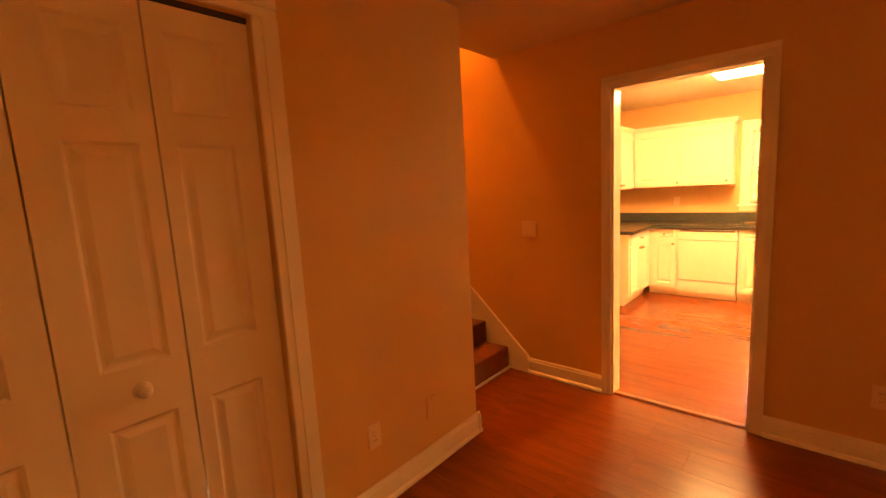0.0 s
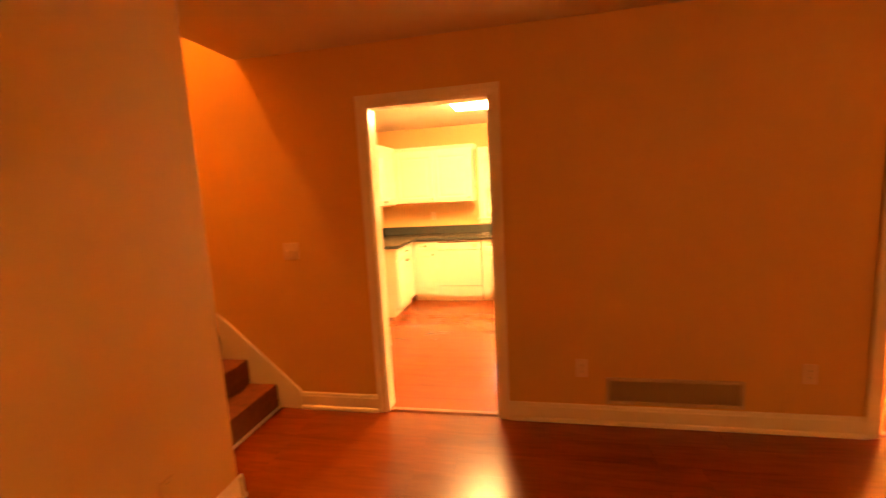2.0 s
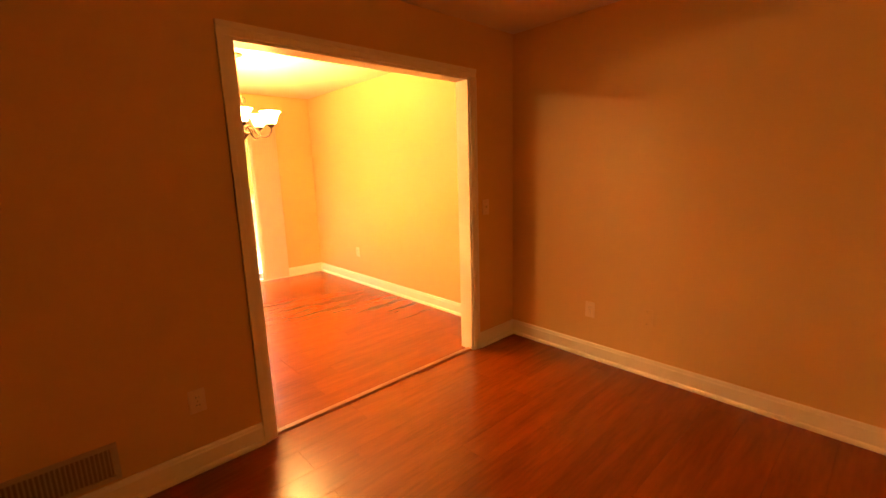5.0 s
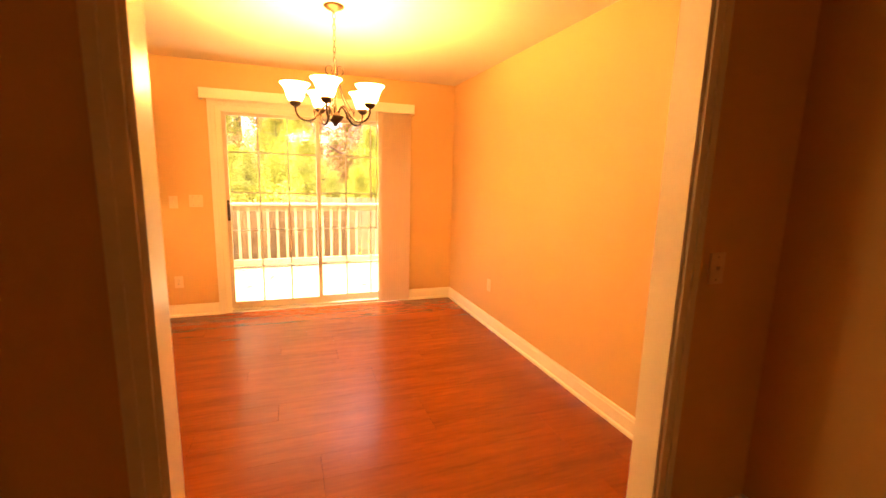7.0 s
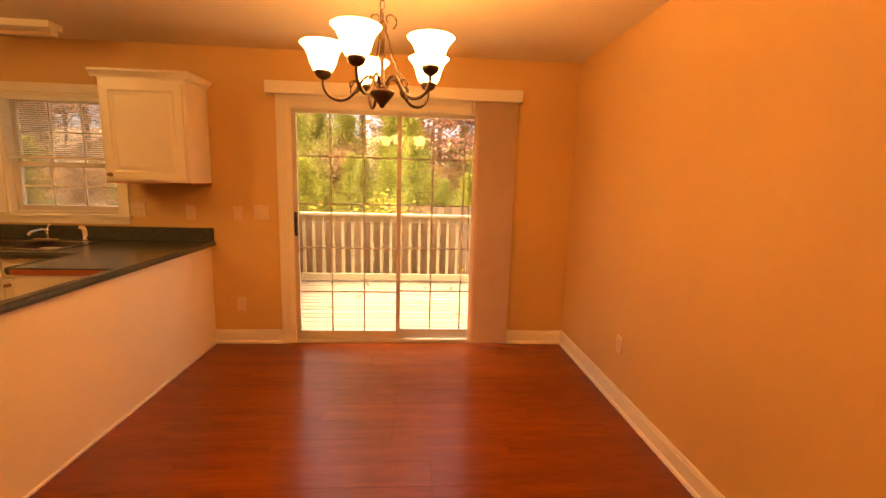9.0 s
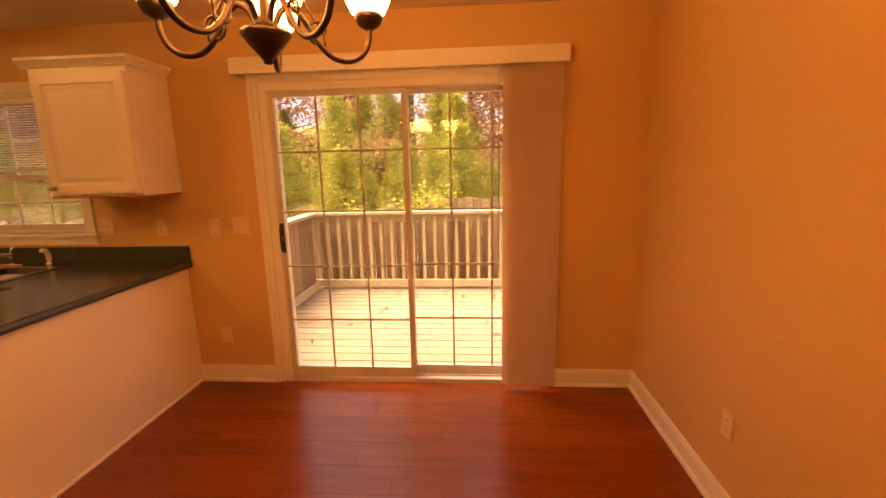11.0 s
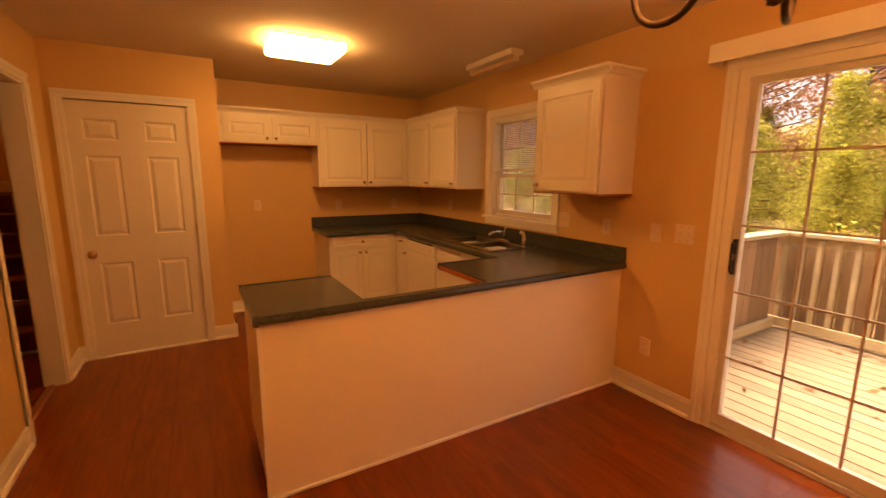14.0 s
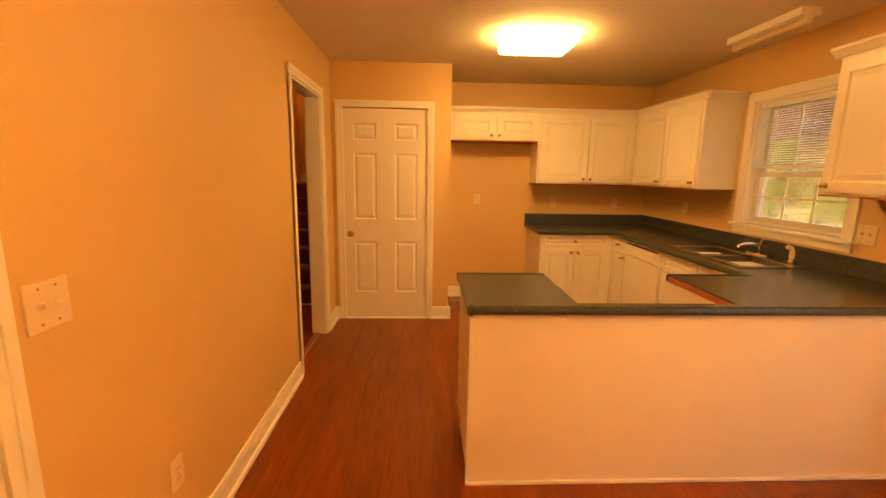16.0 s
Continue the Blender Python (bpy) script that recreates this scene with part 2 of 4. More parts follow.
def thing(name, label, category, at=(0, 0, 0), group="", turn=0):
    ob = new(name)
    ob.empty_display_size = 0.1
    ob.matrix_world = pose(*at, 0, 0, turn)
    return tagged(ob, label, category, group)


def structure(name, bm, mat, label, category=""):
    return tagged(new(name, mesh_of(name, bm, mat)), label, category or name.split("_")[0], kind="structure")


# ---- plan, in metres ----
H = 2.44            # ceiling
D = 3.58            # back wall, inner face
XK = -6.18          # kitchen's far wall
T = 0.12            # inner wall
XC = -5.47          # closet wall of the front room
KO = (-4.985, -4.2)  # kitchen opening
DO = (-2.102, -0.505)  # dining opening
OH = 2.066           # height of the cased openings
SL = (-2.43, -0.585)  # sliding door opening
WN = (-4.62, -3.755, 1.10, 2.04)  # kitchen window opening
PX, PY = -5.395, 1.24           # pantry front and its corner
PD = (0.225, 1.02)  # pantry door opening
CD, CH = (-3.36, -2.08), 2.105  # closet opening and its height
CY1 = -0.92         # end of the closet wall at the stairs
SX = -5.87          # edge of the ceiling at the stairwell

# ---- walls ----
structure("wall_middle", boxes(
    (-8.12, KO[0], 0, T, 0, H), (KO[0], KO[1], 0, T, OH, H), (KO[1], DO[0], 0, T, 0, H),
    (DO[0], DO[1], 0, T, OH, H), (DO[1], 0.0, 0, T, 0, H), (-8.12, SX, 0, T, H, 4.9)), WALL, "tan painted wall with two cased openings", "wall")
structure("wall_east", bx(0, T, -5.32, D + 0.15, 0, H + 0.1), WALL, "long tan painted side wall", "wall")
structure("wall_north", boxes(
    (XK - T, WN[0], D, D + 0.15, 0, H), (WN[0], WN[1], D, D + 0.15, 0, WN[2]), (WN[0], WN[1], D, D + 0.15, WN[3], H),
    (WN[1], SL[0], D, D + 0.15, 0, H), (SL[0], SL[1], D, D + 0.15, 2.05, H), (SL[1], 0, D, D + 0.15, 0, H)), WALL, "tan painted back wall with window and sliding door", "wall")
structure("wall_west", bx(XK - T, XK, T, D, 0, H), WALL, "tan painted kitchen wall behind the cabinets", "wall")
structure("wall_pantry", boxes(
    (PX - 0.1, PX, T, PD[0], 0, H), (PX - 0.1, PX, PD[0], PD[1], 2.04, H), (PX - 0.1, PX, PD[1], PY, 0, H), (XK, PX - 0.1, PY - 0.1, PY, 0, H)), WALL, "tan painted pantry wall with a door opening", "wall")
structure("wall_closet", boxes(
    (XC - 0.1, XC, CD[1], CY1, 0, H), (XC - 0.1, XC, CD[0], CD[1], CH, H), (XC - 0.1, XC, -5.2, CD[0], 0, H)), WALL, "tan painted wall with a bifold closet", "wall")
structure("wall_closet_side", bx(-8.0, XC - 0.1, CY1 - 0.1, CY1, 0, 4.9), WALL, "tan painted wall beside the stairs", "wall")
structure("wall_closet_back", boxes((XC - 0.8, XC - 0.1, -3.6, -3.5, 0, H), (XC - 0.9, XC - 0.8, -3.6, CY1 - 0.1, 0, H)), WALL, "plain tan wall inside the closet", "wall")
structure("wall_south", bx(XC - 0.1, 0, -5.32, -5.2, 0, H), WALL, "plain tan painted wall", "wall")
structure("wall_stair", boxes((-8.12, -8.0, CY1 - 0.1, 0, 0, 4.9), (SX, SX + 0.1, CY1, 0, H + 0.1, 4.9)), WALL, "tan painted stairwell wall", "wall")
structure("ceiling", boxes((XC - 0.9, 0, -5.2, -1.0, H, H + 0.1), (SX, 0, -1.0, T, H, H + 0.1), (XK, 0, T, D, H, H + 0.1), (-8.12, SX, -1.0, T, 4.9, 5.0)), CEIL, "flat painted ceiling", "ceiling")
floor = structure("floor", boxes((XK, 0, -5.2, D, -0.12, -0.012), (-8.0, XK, CY1, 0, -0.12, -0.012)), SUBFLOOR, "reddish cherry laminate floor in narrow planks", "floor")

# ---- trim ----
BASE = [(0, 0), (0.026, 0), (0.026, 0.010), (0.022, 0.020), (0.014, 0.026), (0.014, 0.096), (0.011, 0.102), (0.010, 0.114), (0.006, 0.122), (0, 0.122)]


def baseboard(p0, p1, out):
    structure("baseboard", extrude(BASE, (*p0, 0), (*p1, 0), out), TRIM, "white painted baseboard with shoe moulding", "baseboard")


CW = 0.062
baseboard((-5.63, 0), (KO[0] - CW, 0), (0, -1))
baseboard((KO[1] + CW, 0), (DO[0] - CW, 0), (0, -1))
baseboard((DO[1] + CW, 0), (0, 0), (0, -1))
baseboard((0, -5.2), (0, 0), (-1, 0))
baseboard((0, T), (0, D), (-1, 0))
baseboard((XC, CD[1] + 0.09), (XC, CY1 + 0.026), (1, 0))
baseboard((XC + 0.026, CY1), (-5.81, CY1), (0, 1))
baseboard((XC, -5.2), (XC, CD[0] - 0.09), (1, 0))
baseboard((XC, -5.2), (0, -5.2), (0, 1))
baseboard((-3.06, D), (SL[0] - CW, D), (0, -1))
baseboard((SL[1] + CW, D), (0, D), (0, -1))
baseboard((KO[1] + CW, T), (DO[0] - CW, T), (0, 1))
baseboard((DO[1] + CW, T), (0, T), (0, 1))
baseboard((PX, T), (KO[0] - CW, T), (0, 1))
baseboard((PX, T), (PX, PD[0] - CW), (1, 0))
baseboard((PX, PD[1] + CW), (PX, PY + 0.026), (1, 0))
baseboard((PX + 0.026, PY), (XK, PY), (0, 1))
baseboard((XK, PY), (XK, 2.2), (1, 0))


def casing_boxes(a0, a1, top, axis, face, out, width=CW):
    """Stepped casing round an opening: a0..a1 along the wall, on the plane face, standing out by 18 mm."""
    rows = []
    for (u0, u1, z0, z1) in ((a0 - width, a0, 0, top), (a1, a1 + width, 0, top), (a0 - width, a1 + width, top, top + width)):
        for grow, depth in ((0, 0.013), (0.016, 0.019)):
            w0, w1, v0, v1 = u0, u1, z0, z1
            if z0 == 0:
                w0, w1 = (u0, u1 - grow * 2) if u1 <= a0 else (u0 + grow * 2, u1)
            else:
                v0 = z0 + grow * 2
            f0, f1 = sorted((face, face + out * depth))
            rows.append((w0, w1, f0, f1, v0, v1, 0.003) if axis == "x" else (f0, f1, w0, w1, v0, v1, 0.003))
    return rows


def casing(parent, *spec):
    rows = casing_boxes(*spec)
    for i in (0, 2, 4):
        part("casing", boxes(*rows[i:i + 2]), TRIM, parent)


for name, (a, b) in (("kitchen_opening", KO), ("dining_opening", DO)):
    t = thing(name, "white painted casing of an open doorway", "doorway")
    t["kind"] = "structure"
    casing(t, a, b, OH, "x", 0, -1)
    casing(t, a, b, OH, "x", T, 1)
    for row in ((a, a + 0.014, 0.0, T, 0, OH), (b - 0.014, b, 0.0, T, 0, OH), (a + 0.014, b - 0.014, 0.0, T, OH - 0.014, OH)):
        part("jamb", bx(*row), TRIM, t)
    part("threshold", extrude([(0, 0.0), (0.055, 0.0), (0.045, 0.012), (0.010, 0.012)], (a + 0.014, 0.005, 0), (b - 0.014, 0.005, 0), (0, 1)), STRIP, t, "narrow wooden transition strip")


# ---- panelled doors ----
def raised_panels(face_y, rows, depth=0.008):
    """Raised fields with sloped borders, standing proud of a sunk ground; rows of (x0, x1, z0, z1); face looks to -y."""
    bm = bmesh.new()
    for x0, x1, z0, z1 in rows:
        rings = []
        for inset, y in ((0.0, 0.0), (0.010, depth), (0.018, depth), (0.040, 0.001)):
            rings.append([bm.verts.new((x, face_y + y, z)) for x, z in ((x0 + inset, z0 + inset), (x1 - inset, z0 + inset), (x1 - inset, z1 - inset), (x0 + inset, z1 - inset))])
        for a, b in zip(rings, rings[1:]):
            for i in range(4):
                bm.faces.new((a[i], a[(i + 1) % 4], b[(i + 1) % 4], b[i]))
        bm.faces.new(rings[-1])
    bmesh.ops.recalc_face_normals(bm, faces=bm.faces)
    return bm


def slab_with_holes(x0, x1, z0, z1, y0, y1, rows):
    """A door slab whose front face (at y0) is open where the panels sit: stiles and rails, and a back board."""
    bm = bmesh.new()
    xs = sorted({x0, x1, *[v for r in rows for v in r[:2]]})
    zs = sorted({z0, z1, *[v for r in rows for v in r[2:]]})
    for i in range(len(xs) - 1):
        for k in range(len(zs) - 1):
            cx, cz = (xs[i] + xs[i + 1]) / 2, (zs[k] + zs[k + 1]) / 2
            if not any(r[0] < cx < r[1] and r[2] < cz < r[3] for r in rows):
                vs = [bm.verts.new((x, y0, z)) for x, z in ((xs[i], zs[k]), (xs[i + 1], zs[k]), (xs[i + 1], zs[k + 1]), (xs[i], zs[k + 1]))]
                bm.faces.new(vs)
    bmesh.ops.remove_doubles(bm, verts=bm.verts, dist=1e-5)
    c = [bm.verts.new(p) for p in ((x0, y0, z0), (x1, y0, z0), (x1, y0, z1), (x0, y0, z1), (x0, y1, z0), (x1, y1, z0), (x1, y1, z1), (x0, y1, z1))]
    for q in ((0, 1, 5, 4), (1, 2, 6, 5), (2, 3, 7, 6), (3, 0, 4, 7), (4, 5, 6, 7)):
        bm.faces.new([c[i] for i in q])
    bmesh.ops.recalc_face_normals(bm, faces=bm.faces)
    return bm


def knob(bm_at, r=0.014, mat=BRASS, parent=None, axis_turn=None):
    bm = lathe([(0.0, 0), (r * 1.25, 0.001), (r * 1.2, 0.004), (r * 0.45, 0.008), (r * 0.45, 0.016), (r * 0.85, 0.02), (r, 0.027), (r * 0.8, 0.034), (0.0, 0.037)], 14)
    bmesh.ops.transform(bm, matrix=Matrix.Translation(bm_at) @ (axis_turn or pose(0, 0, 0, 90)), verts=bm.verts)
    return part("knob", bm, mat, parent)


# the six-panel pantry door; local x runs along the door, local -y faces the kitchen
pd = thing("door_pantry", "closed white six-panel door with a brass knob", "door", (PX - 0.012, PD[0], 0), turn=90)
pd["kind"] = "structure"
W = PD[1] - PD[0]
rows6 = [(x, x + 0.215, z0, z1) for x in (0.095, W - 0.31) for z0, z1 in ((0.27, 0.78), (1.0, 1.625), (1.745, 1.90))]
part("slab", slab_with_holes(0.004, W - 0.004, 0.012, 2.033, 0, 0.035, rows6), DOORP, pd)
for r in rows6:
    part("panel", raised_panels(0, [r]), DOORP, pd)
casing(pd, 0, W, 2.04, "x", -0.0125, -1)
part("stop", boxes((-0.001, 0.0035, -0.012, 0.08, 0, 2.04), (W - 0.0035, W + 0.001, -0.012, 0.08, 0, 2.04)), TRIM, pd)
part("sill_strip", bx(0, W, -0.03, 0.03, 0, 0.009), TRIM, pd)
knob((0.055, 0, 0.855), 0.026, BRASS, pd)
for z in (0.25, 1.05, 1.85):
    part("hinge", boxes((W - 0.012, W + 0.012, -0.016, -0.002, z - 0.045, z + 0.045, 0.002)), PLATE, pd)

# the bifold closet doors; local -y faces the front room
bf = thing("door_closet", "closed white panelled bifold closet doors with round knobs", "door", (XC - 0.03, CD[0], 0), turn=90)
bf["kind"] = "structure"
for i in range(4):
    x = i * 0.32
    p = 0.09 if i % 2 == 0 else 0.05  # each pair is one panelled door sawn in half: its outer stiles are wider
    rows3 = [(x + p, x + p + 0.18, z0, z1) for z0, z1 in ((0.20, 0.825), (1.0, 1.665), (1.755, 2.0))]
    leaf = part("leaf", slab_with_holes(x + 0.003, x + 0.317, 0.015, CH - 0.022, 0, 0.03, rows3), DOORP, bf)
    for r in rows3:
        part("panel", raised_panels(0, [r]), DOORP, leaf)
    if i in (1, 2):
        knob((x + (0.185 if i == 2 else 0.135), 0, 0.92), 0.021, DOORP, leaf)
part("track", bx(0, 1.28, 0.0, 0.03, CH - 0.018, CH), SLOT, bf)
casing(bf, 0, 1.28, CH, "x", -0.0305, -1, 0.09)

# ---- stairs ----
RISE, RUN, X0 = 0.182, 0.215, -5.83
st = thing("staircase", "brown carpeted stairs with white skirt board", "stairs", (X0, -0.45, 0))
st["kind"] = "structure"
for i in range(7):
    x1 = -i * RUN
    x0 = -(i + 1) * RUN if i < 6 else -2.165
    bm = bx(x0, x1 + 0.02, CY1 + 0.452, 0.432, i * RISE - (0.012 if i == 0 else 0.0), (i + 1) * RISE, 0.018)
    part("carpeted_step", bm, CARPET, st)
bm = bmesh.new()
prof = [(0.20, 0.0), (0.20, 0.136), (-0.318, 0.616), (-1.30, 1.40), (-2.165, 1.40), (-2.165, 1.274), (-1.29, 1.274), (-1.29, 0.0)]
for y in (0.434, 0.449):
    bm.faces.new([bm.verts.new((x, y, z)) for x, z in prof])
bm.verts.ensure_lookup_table()
for i in range(8):
    bm.faces.new([bm.verts[k] for k in (i, (i + 1) % 8, 8 + (i + 1) % 8, 8 + i)])
bmesh.ops.recalc_face_normals(bm, faces=bm.faces)
part("skirt_board", bm, TRIM, st, "white painted sloping skirt board")
part("landing_baseboard", bx(-2.166, -2.146, CY1 + 0.452, 0.43, 1.276, 1.40, 0.003), TRIM, st)
part("bottom_moulding", bx(0.0205, 0.034, CY1 + 0.452, 0.432, 0, 0.018, 0.004), TRIM, st)


# ---- plates, outlets and the vent ----
def plate(x, y, z, turn, kind, gangs=1):
    """Wall plate facing local -y; turn 0 faces -y, 180 faces +y, -90 faces -x, 90 faces +x."""
    label = {"outlet": "ivory duplex wall outlet", "switch": "ivory toggle light switch plate", "blank": "blank wall plate painted over in tan"}[kind]
    t = thing("wall_outlet" if kind == "outlet" else "light_switch" if kind == "switch" else "wall_plate", label, "outlet" if kind == "outlet" else "switch" if kind == "switch" else "plate", (x, y, z), turn=turn)
    w = 0.036 + 0.023 * (gangs - 1)
    part("plate", bx(-w, w, -0.007, 0, -0.058, 0.058, 0.003), WALL if kind == "blank" else PLATE, t)
    for g in range(gangs):
        cx = (g - (gangs - 1) / 2) * 0.046
        if kind == "outlet":
            for s in (-0.02, 0.02):
                sock = part("socket", bx(cx - 0.016, cx + 0.016, -0.0085, -0.005, s - 0.014, s + 0.014, 0.003), PLATE, t)
                for h in (-0.006, 0.006):
                    part("slot", bx(cx + h - 0.0012, cx + h + 0.0012, -0.0088, -0.0084, s - 0.004, s + 0.005), SLOT, sock)
        elif kind == "switch":
            bm = bx(cx - 0.005, cx + 0.005, -0.02, -0.006, -0.004, 0.01, 0.002)
            part("toggle", bm, PLATE, t)
        for s in (-0.042, 0.042) if kind != "outlet" else (0.0,):
            part("screw", bx(cx - 0.003, cx + 0.003, -0.0078, -0.0068, s - 0.003, s + 0.003, 0.001), BRASS, t)
    return t


plate(-5.60, 0, 1.15, 0, "switch", 2)
plate(-3.684, 0, 0.362, 0, "outlet")
plate(-2.445, 0, 0.365, 0, "outlet")
plate(-0.345, 0, 1.131, 0, "switch")
plate(0, -0.72, 0.375, -90, "outlet")
plate(0, -1.13, 0.41, -90, "blank")
plate(0, -2.714, 0.44, -90, "outlet")
plate(0, 2.51, 0.411, -90, "outlet")
plate(XC, -1.70, 0.36, 90, "outlet")
plate(XC, -1.31, 0.335, 90, "blank")
plate(-2.826, D, 1.13, 0, "switch")
plate(-2.637, D, 1.143, 0, "switch", 2)
plate(-3.62, D, 1.145, 0, "switch", 2)
plate(-3.207, D, 1.13, 0, "outlet")
plate(-2.832, D, 0.352, 0, "outlet")
plate(-5.39, D, 1.157, 0, "outlet")
plate(XK, 1.60, 1.16, 90, "outlet")
plate(XK, 2.49, 1.145, 90, "outlet")
plate(XK, 3.21, 1.14, 90, "outlet")
plate(-2.26, T, 1.145, 180, "switch", 2)
plate(-2.66, T, 0.39, 180, "outlet")

vent = thing("wall_vent", "long low tan metal return air grille", "vent", (-3.155, 0, 0.135))
# dark sheet stands in for the shade behind the slats
part("backing", bx(-0.36, 0.36, -0.003, 0, 0.02, 0.155), GAP_SHADOW, vent)
part("frame", boxes((-0.385, 0.385, -0.012, 0, 0, 0.022, 0.003), (-0.385, 0.385, -0.012, 0, 0.152, 0.172, 0.003), (-0.385, -0.362, -0.012, 0, 0.022, 0.152, 0.003), (0.362, 0.385, -0.012, 0, 0.022, 0.152, 0.003)), VENT, vent)
slat_bm = bx(-0.0025, 0.0025, -0.011, -0.003, 0.022, 0.152)
slat_me = mesh_of("slat", slat_bm, VENT)
for i in range(46):
    s = new("slat", slat_me)
    s.parent, s.location = vent, (-0.352 + i * 0.01565, 0, 0)

# ---- sliding door ----
sd = thing("door_sliding", "closed white sliding glass patio door with muntin grid", "door", (0, D, 0))
sd["kind"] = "structure"
a, b = SL
casing(sd, a, b, 2.05, "x", 0, -1)
for row in ((a, a + 0.05, 0.0, 0.15, 0.0, 2.05), (b - 0.05, b, 0.0, 0.15, 0.0, 2.05), (a + 0.05, b - 0.05, 0.0, 0.15, 2.0, 2.05)):
    part("jamb", bx(*row), TRIM, sd)
part("track", boxes((a + 0.05, b - 0.05, 0.004, 0.15, 0.0, 0.03, 0.004), (a + 0.05, b - 0.05, 0.044, 0.05, 0.03, 0.045)), ALU, sd, "metal floor track")
MID = -1.495
for k, (p0, p1, y) in enumerate(((a + 0.05, MID + 0.018, 0.02), (MID - 0.018, b - 0.05, 0.065))):
    pan = part("sliding_panel" if k == 0 else "fixed_panel", boxes((p0, p0 + 0.036, y, y + 0.035, 0.035, 1.995, 0.003), (p1 - 0.036, p1, y, y + 0.035, 0.035, 1.995, 0.003), (p0 + 0.036, p1 - 0.036, y, y + 0.035, 0.035, 0.105, 0.003), (p0 + 0.036, p1 - 0.036, y, y + 0.035, 1.965, 1.995, 0.003)), ALU, sd)
    g = part("pane", bx(p0 + 0.032, p1 - 0.032, y + 0.014, y + 0.020, 0.10, 1.97), GLASS, pan)
    g.visible_shadow = False
    n0, n1 = p0 + 0.036, p1 - 0.036
    for i in (1, 2):
        x = n0 + (n1 - n0) * i / 3
        part("muntin", bx(x - 0.006, x + 0.006, y + 0.004, y + 0.012, 0.105, 1.965), MUNTIN, pan)
    for z in (0.46, 0.848, 1.225, 1.618):
        part("muntin", bx(n0, n1, y + 0.003, y + 0.011, z - 0.006, z + 0.006), MUNTIN, pan)
hd = part("door_pull", boxes((a + 0.062, a + 0.084, -0.004, 0.02, 0.95, 1.15, 0.004), (a + 0.067, a + 0.079, -0.03, -0.018, 0.97, 1.13, 0.004), (a + 0.067, a + 0.079, -0.02, -0.003, 0.97, 0.99), (a + 0.067, a + 0.079, -0.02, -0.003, 1.11, 1.13)), BRONZE, sd, "dark bronze pull handle")
part("latch", bx(a + 0.069, a + 0.077, -0.012, -0.003, 1.035, 1.065, 0.002), BRASS, hd)

vb = thing("vertical_blind", "cream vertical blind stacked beside the patio door", "blind", (0, D, 0))
part("valance", boxes((-2.54, -0.50, -0.115, -0.10, 2.085, 2.18, 0.004), (-2.54, -2.525, -0.10, -0.001, 2.085, 2.18), (-0.515, -0.50, -0.10, -0.001, 2.085, 2.18), (-2.54, -0.50, -0.10, -0.001, 2.165, 2.18)), TRIM, vb, "white boxed valance")
part("head_rail", bx(-2.52, -0.52, -0.075, -0.035, 2.115, 2.155, 0.003), ALU, vb)
for i in range(12):
    x = -0.845 + i * 0.026
    bm = bmesh.new()
    pts = []
    for j in range(5):
        u = (j - 2) / 2
        pts.append((u * 0.034, -0.060 - 0.012 * u - 0.005 * (1 - u * u)))
    lo = [bm.verts.new((x + px, py, 0.03)) for px, py in pts]
    hi = [bm.verts.new((x + px, py, 2.125)) for px, py in pts]
    for j in range(4):
        bm.faces.new((lo[j], lo[j + 1], hi[j + 1], hi[j]))
    bmesh.ops.solidify(bm, geom=bm.faces[:], thickness=0.0012)
    part("vane", bm, BLIND, vb)
part("wand", tube([(-0.905, -0.075, 2.1), (-0.905, -0.078, 0.85)], 0.004), PLATE, vb)

# ---- kitchen window ----
kw = thing("window_kitchen", "white double-hung window with muntins above the sink", "window", (0, D, 0))
kw["kind"] = "structure"
a, b, z0, z1 = WN
part("casing", boxes((a - 0.07, a, -0.018, 0, z0, z1, 0.003), (b, b + 0.07, -0.018, 0, z0, z1, 0.003), (a - 0.07, b + 0.07, -0.019, 0, z1, z1 + 0.07, 0.003)), TRIM, kw)
part("window_sill", boxes((a - 0.09, b + 0.09, -0.045, 0.05, z0 - 0.022, z0, 0.005), (a - 0.07, b + 0.07, -0.016, 0, z0 - 0.08, z0 - 0.022, 0.003)), TRIM, kw)
part("window_frame", boxes((a, a + 0.02, 0.0, 0.15, z0, z1), (b - 0.02, b, 0.0, 0.15, z0, z1), (a + 0.02, b - 0.02, 0.0, 0.15, z1 - 0.02, z1), (a + 0.02, b - 0.02, 0.05, 0.15, z0, z0 + 0.02)), TRIM, kw)
zm = 1.49
for y, q0, q1 in ((0.06, z0 + 0.02, zm + 0.02), (0.095, zm - 0.02, z1 - 0.02)):
    sash = part("sash", boxes((a + 0.02, a + 0.06, y, y + 0.03, q0, q1, 0.003), (b - 0.06, b - 0.02, y, y + 0.03, q0, q1, 0.003), (a + 0.06, b - 0.06, y, y + 0.03, q0, q0 + 0.04, 0.003), (a + 0.06, b - 0.06, y, y + 0.03, q1 - 0.04, q1, 0.003)), ALU, kw)
    g = part("pane", bx(a + 0.055, b - 0.055, y + 0.014, y + 0.018, q0 + 0.035, q1 - 0.035), GLASS, sash)
    g.visible_shadow = False
    for i in (1, 2):
        x = a + 0.06 + (b - a - 0.12) * i / 3
        part("muntin", bx(x - 0.007, x + 0.007, y + 0.003, y + 0.012, q0 + 0.04, q1 - 0.04), TRIM, sash)
    part("muntin", bx(a + 0.06, b - 0.06, y + 0.002, y + 0.011, (q0 + q1) / 2 - 0.007, (q0 + q1) / 2 + 0.007), TRIM, sash)
